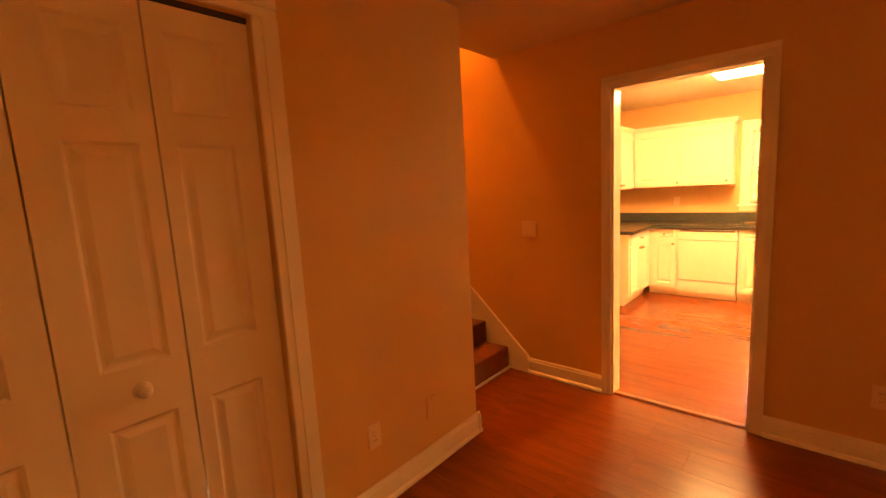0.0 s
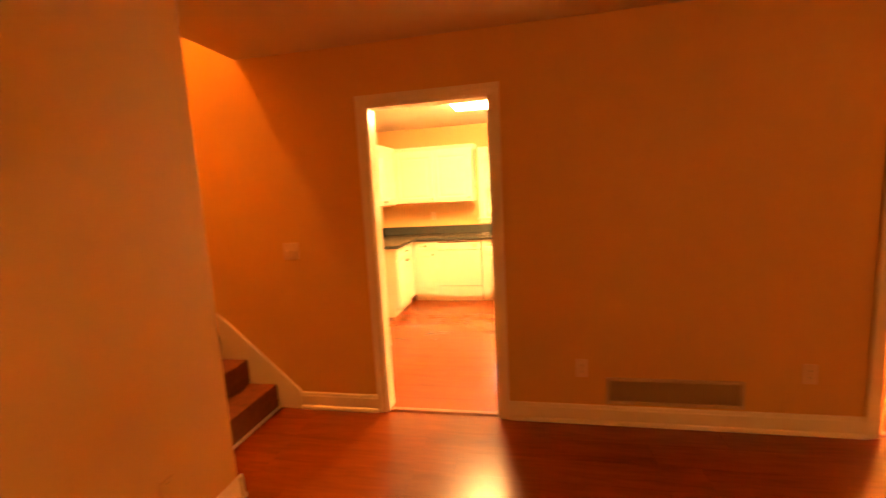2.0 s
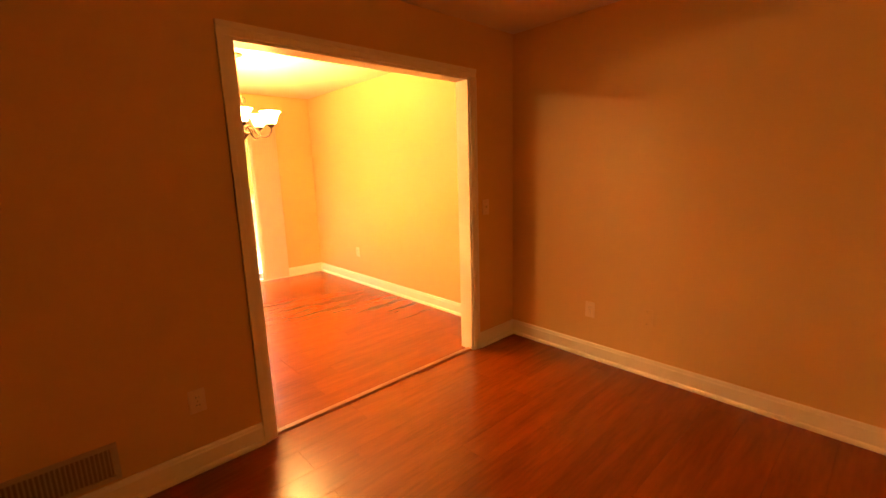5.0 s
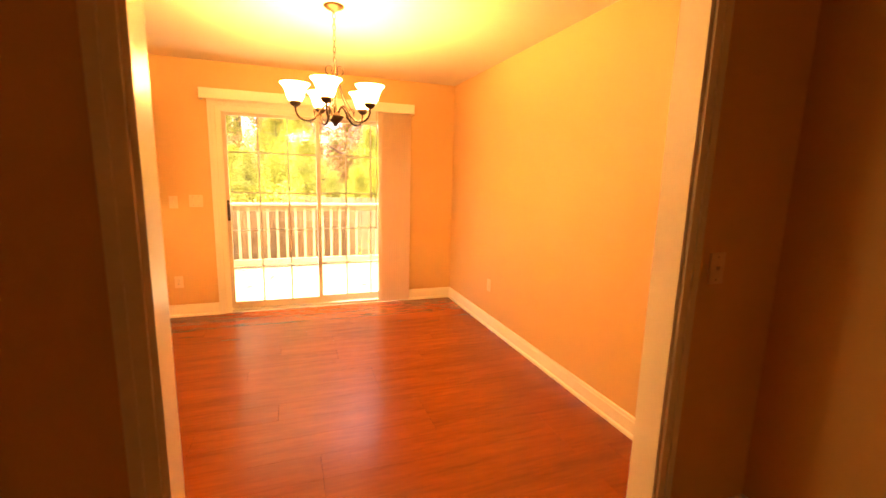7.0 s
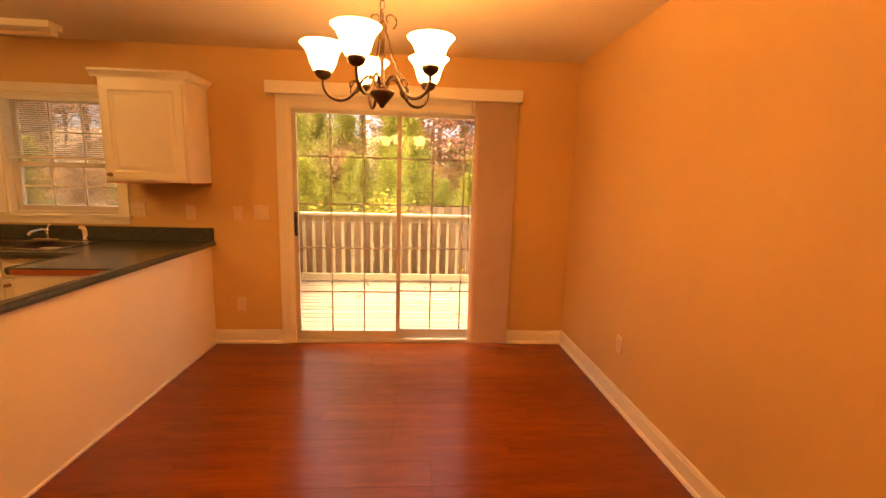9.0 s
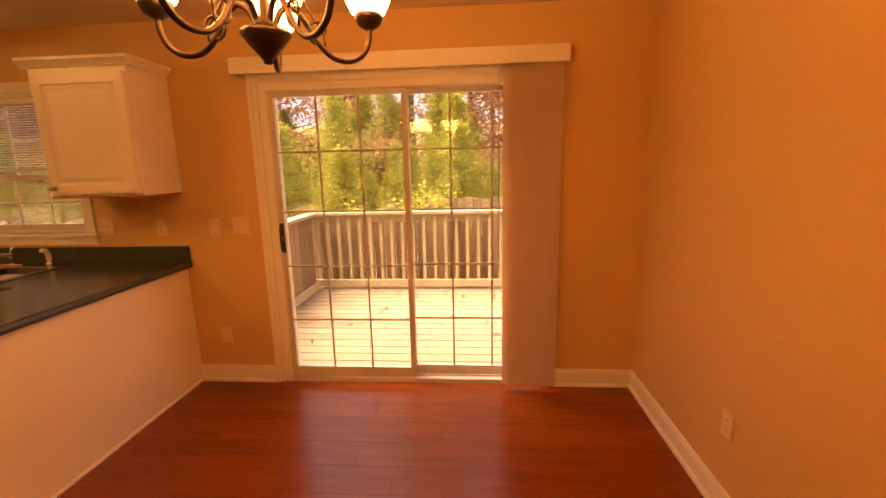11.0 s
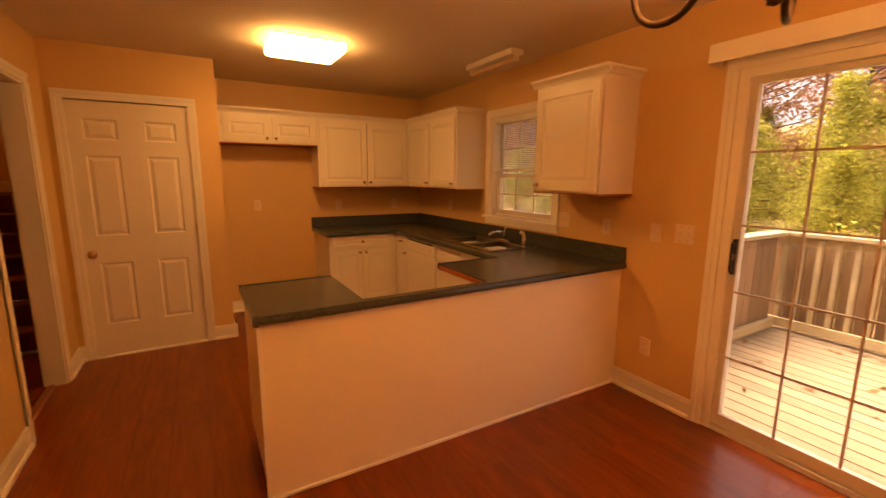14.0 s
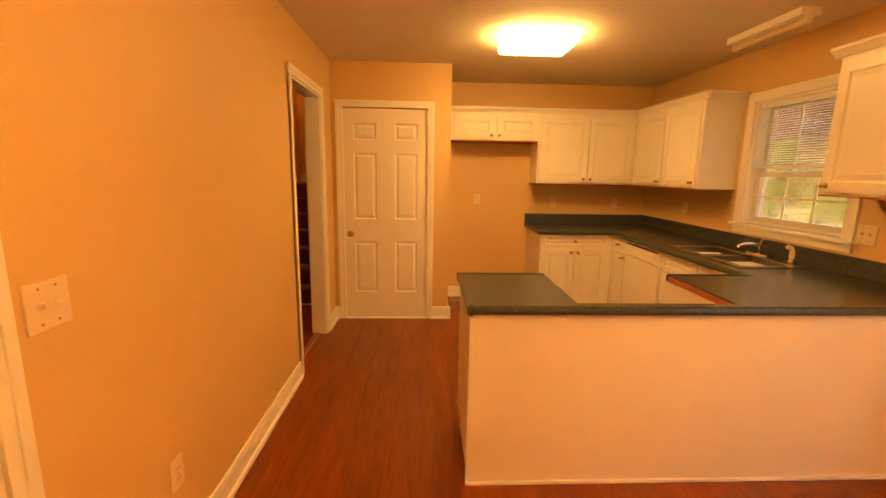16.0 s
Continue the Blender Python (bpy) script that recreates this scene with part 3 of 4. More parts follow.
# assumed screen, added to wash out the view behind the glass
part("haze_screen", bx(a + 0.021, b - 0.021, 0.132, 0.134, z0 + 0.021, z1 - 0.021), SCREEN, kw, "assumed fine grey insect screen that hazes the view")
mb = thing("mini_blind", "white horizontal mini blind half raised in the window", "blind", (0, D, 0))
part("head_rail", bx(a + 0.024, b - 0.024, 0.01, 0.045, z1 - 0.055, z1 - 0.022, 0.003), SLAT, mb)
slat = extrude([(-0.012, 0.0), (0.0, 0.0025), (0.012, 0.0), (0.0, 0.0012)], (a + 0.026, 0.028, 0), (b - 0.026, 0.028, 0), (0, 1))
slat_me = mesh_of("slat", slat, SLAT)
for i in range(25):
    s = new("slat", slat_me)
    s.parent, s.matrix_basis = mb, pose(0, 0, z1 - 0.082 - i * 0.0165, 15)
part("bottom_rail", bx(a + 0.026, b - 0.026, 0.012, 0.044, z1 - 0.51, z1 - 0.485, 0.004), SLAT, mb)
part("cord", tube([(b - 0.08, 0.012, z1 - 0.05), (b - 0.08, 0.012, z1 - 0.62)], 0.002, 6), SLAT, mb)


# ---- cabinets: local -y is the front, local x along the run, origin at the front's lower corner ----
def front_panel(parent, name, x0, x1, z0, z1, knob_at=None, deep=True):
    m = 0.055 if deep else 0.03
    d = part(name, slab_with_holes(x0, x1, z0, z1, -0.020, 0, [(x0 + m, x1 - m, z0 + m, z1 - m)]), CAB, parent)
    part("panel", raised_panels(-0.020, [(x0 + m, x1 - m, z0 + m, z1 - m)], 0.007), CAB, d)
    if knob_at:
        knob((knob_at[0], -0.020, knob_at[1]), 0.0125, BRASS, d)
    return d


def crown(parent, width, depth, z, ends=""):
    prof = [(0.0, 0), (0.012, 0), (0.016, 0.012), (0.034, 0.032), (0.040, 0.036), (0.040, 0.052), (0.0, 0.052)]
    e0, e1 = (0.04 if "l" in ends else 0), (0.04 if "r" in ends else 0)
    part("crown_moulding", extrude(prof, (-e0, 0, z), (width + e1, 0, z), (0, -1)), CAB, parent)
    if "r" in ends:
        part("crown_moulding", extrude(prof, (width, 0.0, z), (width, depth, z), (1, 0)), CAB, parent)
    if "l" in ends:
        part("crown_moulding", extrude(prof, (0, 0.0, z), (0, depth, z), (-1, 0)), CAB, parent)


def wall_cabinet(name, at, turn, width, depth, height, doors, ends="", knob_side="", label="white raised-panel wall cabinet", stile=0.02):
    t = thing(name, label, "cabinet", at, turn=turn)
    part("body", bx(0, width, 0, depth, 0, height - 0.03, 0.002), CAB, t)
    part("under_rail", bx(-0.002, width + 0.002, -0.004, depth - 0.002, -0.006, 0.004, 0.001), RAW, t)
    part("top_rail", bx(0, width, -0.002, depth, height - 0.03, height - 0.001), CAB, t)
    n = len(doors)
    for i, (d0, d1) in enumerate(doors):
        side = knob_side or ("r" if i % 2 == 0 else "l")
        kx = d1 - 0.03 if side == "r" else d0 + 0.03
        front_panel(t, "door", d0, d1, 0.02, height - 0.045, (kx, 0.055))
    crown(t, width, depth, height - 0.012, ends)
    return t


ZB = 1.355
UN = 1.115           # width of the wall cabinet left of the window
wall_cabinet("wall_cabinet", (-3.625, D - 0.33, 1.37), 0, 0.60, 0.329, 0.752, [(0.02, 0.58)], "lr", "l", "single-door white wall cabinet between window and patio door")
wall_cabinet("wall_cabinet", (-5.855, D - 0.33, ZB), 0, UN, 0.329, 0.74, [(0.03, 0.572), (0.588, UN - 0.02)], "r", "r", "two-door white wall cabinet beside the window")
wall_cabinet("wall_cabinet", (-5.86, 2.195, ZB), 90, 1.055, 0.319, 0.74, [(0.02, 0.535), (0.55, 1.035)], "", "", "two-door white wall cabinet in the kitchen corner")
wall_cabinet("wall_cabinet", (-5.86, PY + 0.003, 1.795), 90, 0.95, 0.319, 0.30, [(0.06, 0.48), (0.505, 0.93)], "", "", "short white cabinet above the refrigerator space")


def base_cabinet(at, turn, width, depth, fronts, label, open_end=""):
    t = thing("base_cabinet", label, "cabinet", at, turn=turn)
    part("body", bx(0, width, 0, depth, 0.10, 0.850, 0.002), CAB, t)
    part("toe_kick", bx(0.001, width - 0.001, 0.06, depth, 0, 0.10), SLOT if open_end == "dark" else CAB, t)
    for kind, x0, x1 in fronts:
        if kind == "drawer":
            front_panel(t, "drawer_front", x0, x1, 0.715, 0.843, ((x0 + x1) / 2, 0.779), False)
        elif kind == "false":
            front_panel(t, "drawer_front", x0, x1, 0.715, 0.843, None, False)
        else:
            front_panel(t, "door", x0, x1, 0.115, 0.695, (x1 - 0.03 if kind == "door_r" else x0 + 0.03, 0.66))
    return t


# far run along the kitchen wall, and the run under the window
base_cabinet((-5.57, 2.2, 0), 90, 0.765, 0.609, [("drawer", 0.02, 0.70), ("door_r", 0.02, 0.355), ("door_l", 0.365, 0.70)], "white base cabinet with one drawer and two doors")
base_cabinet((-5.57, 2.968, 0), 0, 0.332, 0.611, [("drawer", 0.05, 0.315), ("door_r", 0.05, 0.315)], "narrow white base cabinet beside the dishwasher")
base_cabinet((-4.617, 2.968, 0), 0, 0.985, 0.611, [("false", 0.02, 0.46), ("false", 0.47, 0.91), ("door_r", 0.02, 0.46), ("door_l", 0.47, 0.91)], "white sink base cabinet with two doors")
base_cabinet((-3.61, 1.69, 0), -90, 0.47, 0.53, [("drawer", 0.02, 0.45), ("door_r", 0.02, 0.45)], "white end cabinet of the peninsula")
base_cabinet((-3.61, 2.965, 0), -90, 0.532, 0.53, [("drawer", 0.03, 0.51), ("door_r", 0.03, 0.51)], "white peninsula cabinet beside the empty range space")

dw = thing("dishwasher", "white built-in dishwasher with slim control panel", "dishwasher", (-5.235, 2.965, 0))
# dark body colour paints the shade in the seams between the white panels
part("body", bx(0.003, 0.612, 0.01, 0.60, 0.10, 0.850), GAP_SHADOW, dw)
part("door", bx(0.004, 0.611, -0.022, 0.01, 0.225, 0.715, 0.006), CAB, dw)
cp = part("control_panel", bx(0.004, 0.611, -0.028, 0.01, 0.722, 0.846, 0.006), CAB, dw)
# raised dark strip, coloured as the shade of a recess
part("handle_recess", bx(0.03, 0.585, -0.031, -0.026, 0.820, 0.834, 0.002), SLOT, cp)
part("dial", bx(0.50, 0.56, -0.032, -0.026, 0.752, 0.792, 0.004), PLATE, cp)
part("lower_panel", bx(0.004, 0.611, -0.016, 0.01, 0.075, 0.215, 0.004), CAB, dw)
part("toe_plate", bx(0.004, 0.611, 0.03, 0.06, 0.005, 0.072), CAB, dw)

# peninsula back: a painted half wall
ph = thing("peninsula_panel", "cream painted half wall at the back of the peninsula", "half wall")
part("back_panel", bx(-3.078, -3.06, 1.222, D, 0.0, 0.850), PANELP, ph)
part("end_panel", bx(-3.605, -3.079, 1.204, 1.221, 0.10, 0.850), PANELP, ph)
part("corner_bead", bx(-3.079, -3.057, 1.202, 1.2218, 0.0, 0.850, 0.004), TRIM, ph)
part("end_kick", bx(-3.55, -3.08, 1.215, 1.222, 0, 0.10), PANELP, ph)
part("shoe_moulding", boxes((-3.0599, -3.047, 1.202, D - 0.027, 0, 0.016, 0.004)), TRIM, ph)

# ---- worktop in one continuous sheet, with the range gap and the sink cut out ----
ct = thing("worktop", "dark charcoal laminate worktop with rolled front edge", "countertop")
ZT0, ZT = 0.852, 0.892
SK = (-4.65, -3.85, 3.03, 3.48)
for row in ((XK + 0.001, -5.535, 2.165, 2.935), (XK + 0.001, SK[0], 2.935, D - 0.001), (SK[0], SK[1], 2.935, SK[2]), (SK[0], SK[1], SK[3], D - 0.001),
            (SK[1], -3.045, 2.935, D - 0.001), (-3.635, -3.045, 2.43, 2.935), (-3.085, -3.045, 1.69, 2.43), (-3.635, -3.045, 1.212, 1.69)):
    part("top", bx(*row, ZT0, ZT), COUNTER, ct)
ROLL = [(0, ZT0), (0.012, ZT0), (0.022, ZT0 + 0.008), (0.026, ZT0 + 0.022), (0.022, ZT - 0.004), (0.014, ZT + 0.0035), (0.0, ZT + 0.0035), ]
for p0, p1, o in (((-3.045, 1.187), (-3.045, D - 0.001), (1, 0)), ((-3.635, 1.212), (-3.02, 1.212), (0, -1)), ((-5.535, 2.165), (-5.535, 2.92), (1, 0)), ((-5.53, 2.935), (-3.64, 2.935), (0, -1)), ((-3.635, 2.43), (-3.635, 2.935), (-1, 0)), ((-3.635, 1.187), (-3.635, 1.69), (-1, 0))):
    part("rolled_edge", extrude(ROLL, (*p0, 0), (*p1, 0), o), COUNTER, ct)
part("backsplash", boxes((XK + 0.001, XK + 0.02, 2.165, D - 0.021, ZT, 1.004, 0.003), (XK + 0.001, -3.03, D - 0.02, D - 0.001, ZT, 1.004, 0.003)), COUNTER, ct)
for y in (2.4265, 1.6905):
    part("cut_edge", bx(-3.63, -3.09, y, y + 0.003, ZT0 + 0.002, ZT - 0.008), RAW, ct, "raw reddish particle board edge")

sk = thing("kitchen_sink", "double bowl stainless steel drop-in sink", "sink")
rim = 0.03
part("rim", boxes((SK[0] - 0.02, SK[1] + 0.02, SK[2] - 0.02, SK[2] + rim, ZT + 0.001, ZT + 0.007, 0.002), (SK[0] - 0.02, SK[1] + 0.02, SK[3] - 0.07, SK[3] + 0.02, ZT + 0.001, ZT + 0.007, 0.002),
    (SK[0] - 0.02, SK[0] + rim, SK[2] + rim, SK[3] - 0.07, ZT + 0.001, ZT + 0.007, 0.002), (SK[1] - rim, SK[1] + 0.02, SK[2] + rim, SK[3] - 0.07, ZT + 0.001, ZT + 0.007, 0.002), (-4.28, -4.24, SK[2] + rim, SK[3] - 0.07, ZT + 0.001, ZT + 0.007, 0.002)), STEEL, sk)
for x0, x1 in ((SK[0] + rim, -4.28), (-4.24, SK[1] - rim)):
    y0, y1, zb = SK[2] + rim, SK[3] - 0.07, ZT - 0.17
    bowl = part("bowl", boxes((x0, x1, y0, y1, zb - 0.004, zb), (x0 - 0.003, x0, y0, y1, zb, ZT), (x1, x1 + 0.003, y0, y1, zb, ZT), (x0, x1, y0 - 0.003, y0, zb, ZT), (x0, x1, y1, y1 + 0.003, zb, ZT)), BOWL, sk)
    part("drain", lathe([(0.0, 0.001), (0.038, 0.001), (0.045, 0.004), (0.046, 0)], 18, ((x0 + x1) / 2, (y0 + y1) / 2, zb)), CHROME, bowl)
fx, fy, fz = -4.26, 3.475, ZT + 0.007
fc = thing("faucet", "chrome kitchen faucet with a low arched spout", "faucet", (fx, fy, fz))
part("base_plate", bx(-0.10, 0.10, -0.025, 0.025, 0, 0.012, 0.006), CHROME, fc)
part("spout", tube(smooth_path([(0, 0, 0.0), (0, 0, 0.06), (0, -0.02, 0.075), (0, -0.07, 0.082), (0, -0.14, 0.076), (0, -0.17, 0.06)]), 0.011, 10), CHROME, fc)
part("lever", tube([(0, 0.0, 0.06), (0.0, 0.008, 0.10), (0.02, 0.012, 0.125)], 0.008, 8), CHROME, fc)
sp = thing("sink_sprayer", "white and chrome side sprayer beside the faucet", "sprayer", (-3.98, fy, fz))
part("collar", lathe([(0.022, 0), (0.022, 0.01), (0.014, 0.022), (0.012, 0.03), (0.0, 0.03)], 14), CHROME, sp)
part("spray_head", tube([(0, 0, 0.03), (0, 0, 0.075), (0, -0.012, 0.10), (0, -0.04, 0.108)], 0.015, 10), PLATE, sp)

# ---- ceiling lights, and an added fill for the front room ----
kl = thing("ceiling_light", "lit rectangular acrylic ceiling light in the kitchen", "ceiling light", (-4.53, 1.80, H))
part("base_pan", bx(-0.185, 0.185, -0.235, 0.235, -0.02, 0, 0.003), TRIM, kl)
bm = bmesh.new()
r = []
for s, z in ((1.0, -0.02), (1.01, -0.04), (0.99, -0.072), (0.94, -0.086)):
    r.append([bm.verts.new((x * 0.195 * s, y * 0.25 * s, z)) for x, y in ((-1, -0.93), (-0.95, -1), (0.95, -1), (1, -0.93), (1, 0.93), (0.95, 1), (-0.95, 1), (-1, 0.93))])
for p, q in zip(r, r[1:]):
    for i in range(8):
        bm.faces.new((p[i], p[(i + 1) % 8], q[(i + 1) % 8], q[i]))
bm.faces.new(r[-1])
bm.faces.new(r[0])
bmesh.ops.recalc_face_normals(bm, faces=bm.faces)
part("diffuser", bm, DIFFUSER, kl)
tl = thing("fluorescent_strip", "unlit white fluorescent strip fixture above the sink", "ceiling light", (-4.15, 3.22, H))
part("housing", bx(-0.31, 0.31, -0.06, 0.06, -0.045, 0, 0.006), TRIM, tl)
part("tube", tube([(-0.29, 0.0, -0.07), (0.29, 0.0, -0.07)], 0.016, 12), PLATE, tl)
for x in (-0.305, 0.29):
    part("tube_holder", bx(x, x + 0.015, -0.02, 0.02, -0.088, -0.044, 0.003), TRIM, tl)
# added dome and lamp, out of view, only to light the front room
dl = thing("ceiling_light", "added dome light, unseen source that fills the front room", "ceiling light", (-1.6, -4.0, H))
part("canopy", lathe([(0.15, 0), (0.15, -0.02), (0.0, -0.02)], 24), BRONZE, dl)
part("shade", lathe([(0.14, -0.02), (0.13, -0.06), (0.09, -0.09), (0.0, -0.105)], 24), FILL_DOME, dl)
lamp("front_fill_lamp", -1.6, -4.0, H - 0.22, FRONT_FILL_WATTS, AMBER, 0.10)
lamp("stair_lamp", -6.9, -0.45, 4.6, STAIR_WATTS, AMBER, 0.12)

# ---- chandelier ----
CX, CY = -1.50, 1.775
ch = thing("chandelier", "bronze five-arm chandelier with lit bell glass shades", "chandelier", (CX, CY, 0))
part("canopy", lathe([(0.0, H - 0.001), (0.062, H - 0.001), (0.062, H - 0.008), (0.045, H - 0.02), (0.02, H - 0.028), (0.008, H - 0.04), (0.0, H - 0.04)], 20), BRONZE, ch)
link = bmesh.new()
ring = [(0.009 * math.cos(q) * 1.0, 0, 0.019 * math.sin(q)) for q in [2 * math.pi * i / 12 for i in range(13)]]
tube(ring, 0.0022, 6, bm=link)
link_me = mesh_of("chain_link", link, BRONZE)
n_link = 10
for i in range(n_link):
    o = new("chain_link", link_me)
    o.parent, o.matrix_basis = ch, pose(0, 0, 2.11 + 0.0175 + i * 0.0315, 0, 0, 90 * (i % 2) + 20)
part("column", lathe([(0.0, 2.10), (0.006, 2.10), (0.007, 2.07), (0.016, 2.055), (0.02, 2.04), (0.010, 2.02), (0.008, 1.95), (0.012, 1.93), (0.008, 1.91), (0.009, 1.83), (0.018, 1.815), (0.028, 1.803), (0.050, 1.797), (0.053, 1.790), (0.038, 1.770), (0.018, 1.748), (0.010, 1.738), (0.010, 1.733), (0.0, 1.729)], 18), BRONZE, ch)
for k in range(3):
    bm = bmesh.new()
    q = 2 * math.pi * k / 3 + 0.5
    pts = []
    for i in range(15):
        s = i / 14
        ang = -1.2 + s * 5.2
        rr = 0.03 * (1 - 0.45 * s)
        pts.append(((0.036 + rr * math.cos(ang)) * math.cos(q), (0.036 + rr * math.cos(ang)) * math.sin(q), 2.075 + rr * math.sin(ang)))
    part("top_scroll", tube(smooth_path(pts, 2), 0.004, 6, 0.6), BRONZE, ch)
R = 0.238
for k in range(5):
    q = radians(72 * k + 36)
    c, s = math.cos(q), math.sin(q)

    def at(r, z, c=c, s=s):
        return (r * c, r * s, z)
    pts = [at(0.02, 1.81), at(0.035, 1.842), at(0.06, 1.852), at(0.085, 1.83), at(0.11, 1.79), at(0.145, 1.760), at(0.185, 1.756), at(0.219, 1.774), at(0.236, 1.806), at(R, 1.835)]
    arm = part("arm", tube(smooth_path(pts), 0.0065, 8), BRONZE, ch)
    stay = smooth_path([at(0.008, 2.045), at(0.030, 2.0), at(0.048, 1.94), at(0.078, 1.88), at(0.104, 1.84), at(0.125, 1.81), at(0.128, 1.782)])
    part("stay", tube(stay, 0.0028, 6), BRONZE, ch)
    curl = [at(0.115 + 0.028 * (1 - 0.5 * i / 12) * math.cos(4.4 - i * 0.42), 1.812 + 0.028 * (1 - 0.5 * i / 12) * math.sin(4.4 - i * 0.42)) for i in range(13)]
    part("scroll", tube(smooth_path(curl, 2), 0.0045, 6, 0.6), BRONZE, arm)
    cup = lathe([(0.0, 1.832), (0.010, 1.832), (0.026, 1.842), (0.034, 1.856), (0.034, 1.868), (0.0, 1.868)], 16, (R * c, R * s, 0))
    part("cup", cup, BRONZE, arm)
    prof = [(0.030, 1.862), (0.040, 1.870), (0.052, 1.895), (0.060, 1.925), (0.071, 1.948), (0.090, 1.968)]
    prof = prof + [(r - 0.004, z + 0.001) for r, z in reversed(prof)]
    bm = lathe(prof + [prof[0]], 22, (R * c, R * s, 0))
    part("shade", bm, SHADE, ch, "lit frosted bell glass shade")
    lamp("bulb_lamp", CX + R * c, CY + R * s, 1.955, CHANDELIER_WATTS, WARM, 0.03)

# ---- outdoors: deck ----
ZD = -0.06
deck = thing("deck", "weathered pale wooden deck with scattered dry leaves", "deck")
deck["kind"] = "structure"
DX0, DX1, DY1 = -3.22, 0.65, 6.27
board = mesh_of("board", bx(DX0, DX1, 0, 0.131, -0.035, 0, 0.004), DECK)
y = D + 0.18
while y < DY1 - 0.05:
    o = new("board", board)
    o.parent, o.location = deck, (0, y, ZD)
    y += 0.142
part("joist", boxes((DX0, DX1, D + 0.17, D + 0.21, ZD - 0.25, ZD - 0.036), (DX0, DX1, DY1 - 0.05, DY1 - 0.01, ZD - 0.25, ZD - 0.036), (DX0, DX0 + 0.04, D + 0.21, DY1 - 0.05, ZD - 0.25, ZD - 0.036), (DX1 - 0.04, DX1, D + 0.21, DY1 - 0.05, ZD - 0.25, ZD - 0.036)), FENCE, deck)


def railing(p0, p1, label, solid=False, stop=9.0):
    length = math.hypot(p1[0] - p0[0], p1[1] - p0[1])
    t = thing("deck_railing", label, "railing", (*p0, ZD), turn=math.degrees(math.atan2(p1[1] - p0[1], p1[0] - p0[0])), group="deck railings")
    part("cap_rail", bx(-0.05, length + 0.05, -0.10, 0.05, 0.975, 1.012, 0.005), RAIL, t)
    part("upper_rail", bx(0, length, -0.02, 0.018, 0.88, 0.974, 0.003), RAIL, t)
    part("lower_rail", bx(0, length, -0.097, -0.059, 0.035, 0.125, 0.003), RAIL, t)
    for x in (0.0, length / 2, length):
        part("post", bx(x - 0.045, x + 0.045, 0.02, 0.11, -0.30, 0.974, 0.004), FENCE, t)
    if solid:
        me = mesh_of("board", bx(-0.067, 0.067, -0.042, -0.021, 0.04, 0.95, 0.003), FENCE)
    else:
        me = mesh_of("baluster", bx(-0.019, 0.019, -0.058, -0.021, 0.04, 0.95, 0.003), RAIL)
    n = int(length / 0.137)
    for i in range(n):
        x = (i + 0.5) * length / n
        if x < stop:
            o = new("board" if solid else "baluster", me)
            o.parent, o.location = t, (x, 0, 0)


railing((DX0 + 0.05, DY1 - 0.05), (DX1 - 0.05, DY1 - 0.05), "pale lumber deck railing with square balusters", stop=2.55)
railing((DX0 + 0.05, D + 0.25), (DX0 + 0.05, DY1 - 0.2), "deck side railing closed with grey boards", True)
railing((DX1 - 0.05, DY1 - 0.2), (DX1 - 0.05, D + 0.25), "deck side railing closed with grey boards", True)


def plank_fence(x0, y0, x1, y1, z, h, label):
    length = math.hypot(x1 - x0, y1 - y0)
    t = thing("plank_fence", label, "fence", (x0, y0, z), turn=math.degrees(math.atan2(y1 - y0, x1 - x0)))
    me = mesh_of("board", bx(0, 0.138, -0.01, 0.01, 0, h, 0.003), FENCE)
    for i in range(int(length / 0.145)):
        o = new("board", me)
        o.parent, o.matrix_basis = t, pose(i * 0.145, random.uniform(-0.004, 0.004), random.uniform(-0.02, 0.02))
    part("rail", boxes((0, length, 0.011, 0.05, 0.3, 0.39), (0, length, 0.011, 0.05, h - 0.35, h - 0.26)), FENCE, t)


plank_fence(DX0 - 0.2, DY1 + 0.13, -0.65, DY1 + 0.13, -0.62, 1.46, "weathered grey plank fence behind the deck railing")
plank_fence(-1.9, 8.3, 2.4, 7.0, -0.62, 1.58, "weathered grey plank fence rising beside the yard")

# ---- ground, slope and woods ----
def rise(x, y):
    d = max(0.0, y - 9.0)
    return -0.62 + 0.17 * d + 0.25 * noise.noise(Vector((x * 0.15, y * 0.15, 0))) * min(1, d / 3)


bm = bmesh.new()
xs = [-600, -200, -80] + [-50 + i * 2.5 for i in range(41)] + [80, 200, 600]
ys = [-600, -100, -20, 0, 3.75] + [5 + i * 2.5 for i in range(19)] + [80, 200, 600]
grid = [[bm.verts.new((x, y, rise(x, min(y, 55)))) for x in xs] for y in ys]
for j in range(len(ys) - 1):
    for i in range(len(xs) - 1):
        bm.faces.new((grid[j][i], grid[j][i + 1], grid[j + 1][i + 1], grid[j + 1][i])).smooth = True
structure("ground", bm, GROUND, "sloping ground under brown leaf litter", "ground")


def leaves(bm, rng, center, spread, count, size, droop=0.0):
    cx, cy, cz = center
    for _ in range(count):
        v = Vector((rng.gauss(0, 1), rng.gauss(0, 1), rng.gauss(0, 1)))
        p = Vector((cx, cy, cz)) + Vector((v.x * spread, v.y * spread, v.z * spread * 0.6))
        u = Vector((rng.uniform(-1, 1), rng.uniform(-1, 1), rng.uniform(-1, 1))).normalized()
        w = u.orthogonal().normalized()
        s = size * rng.uniform(0.5, 1.3)
        bm.faces.new([bm.verts.new(p + u * s), bm.verts.new(p + w * s * 0.45), bm.verts.new(p - u * s), bm.verts.new(p - w * s * 0.45)])


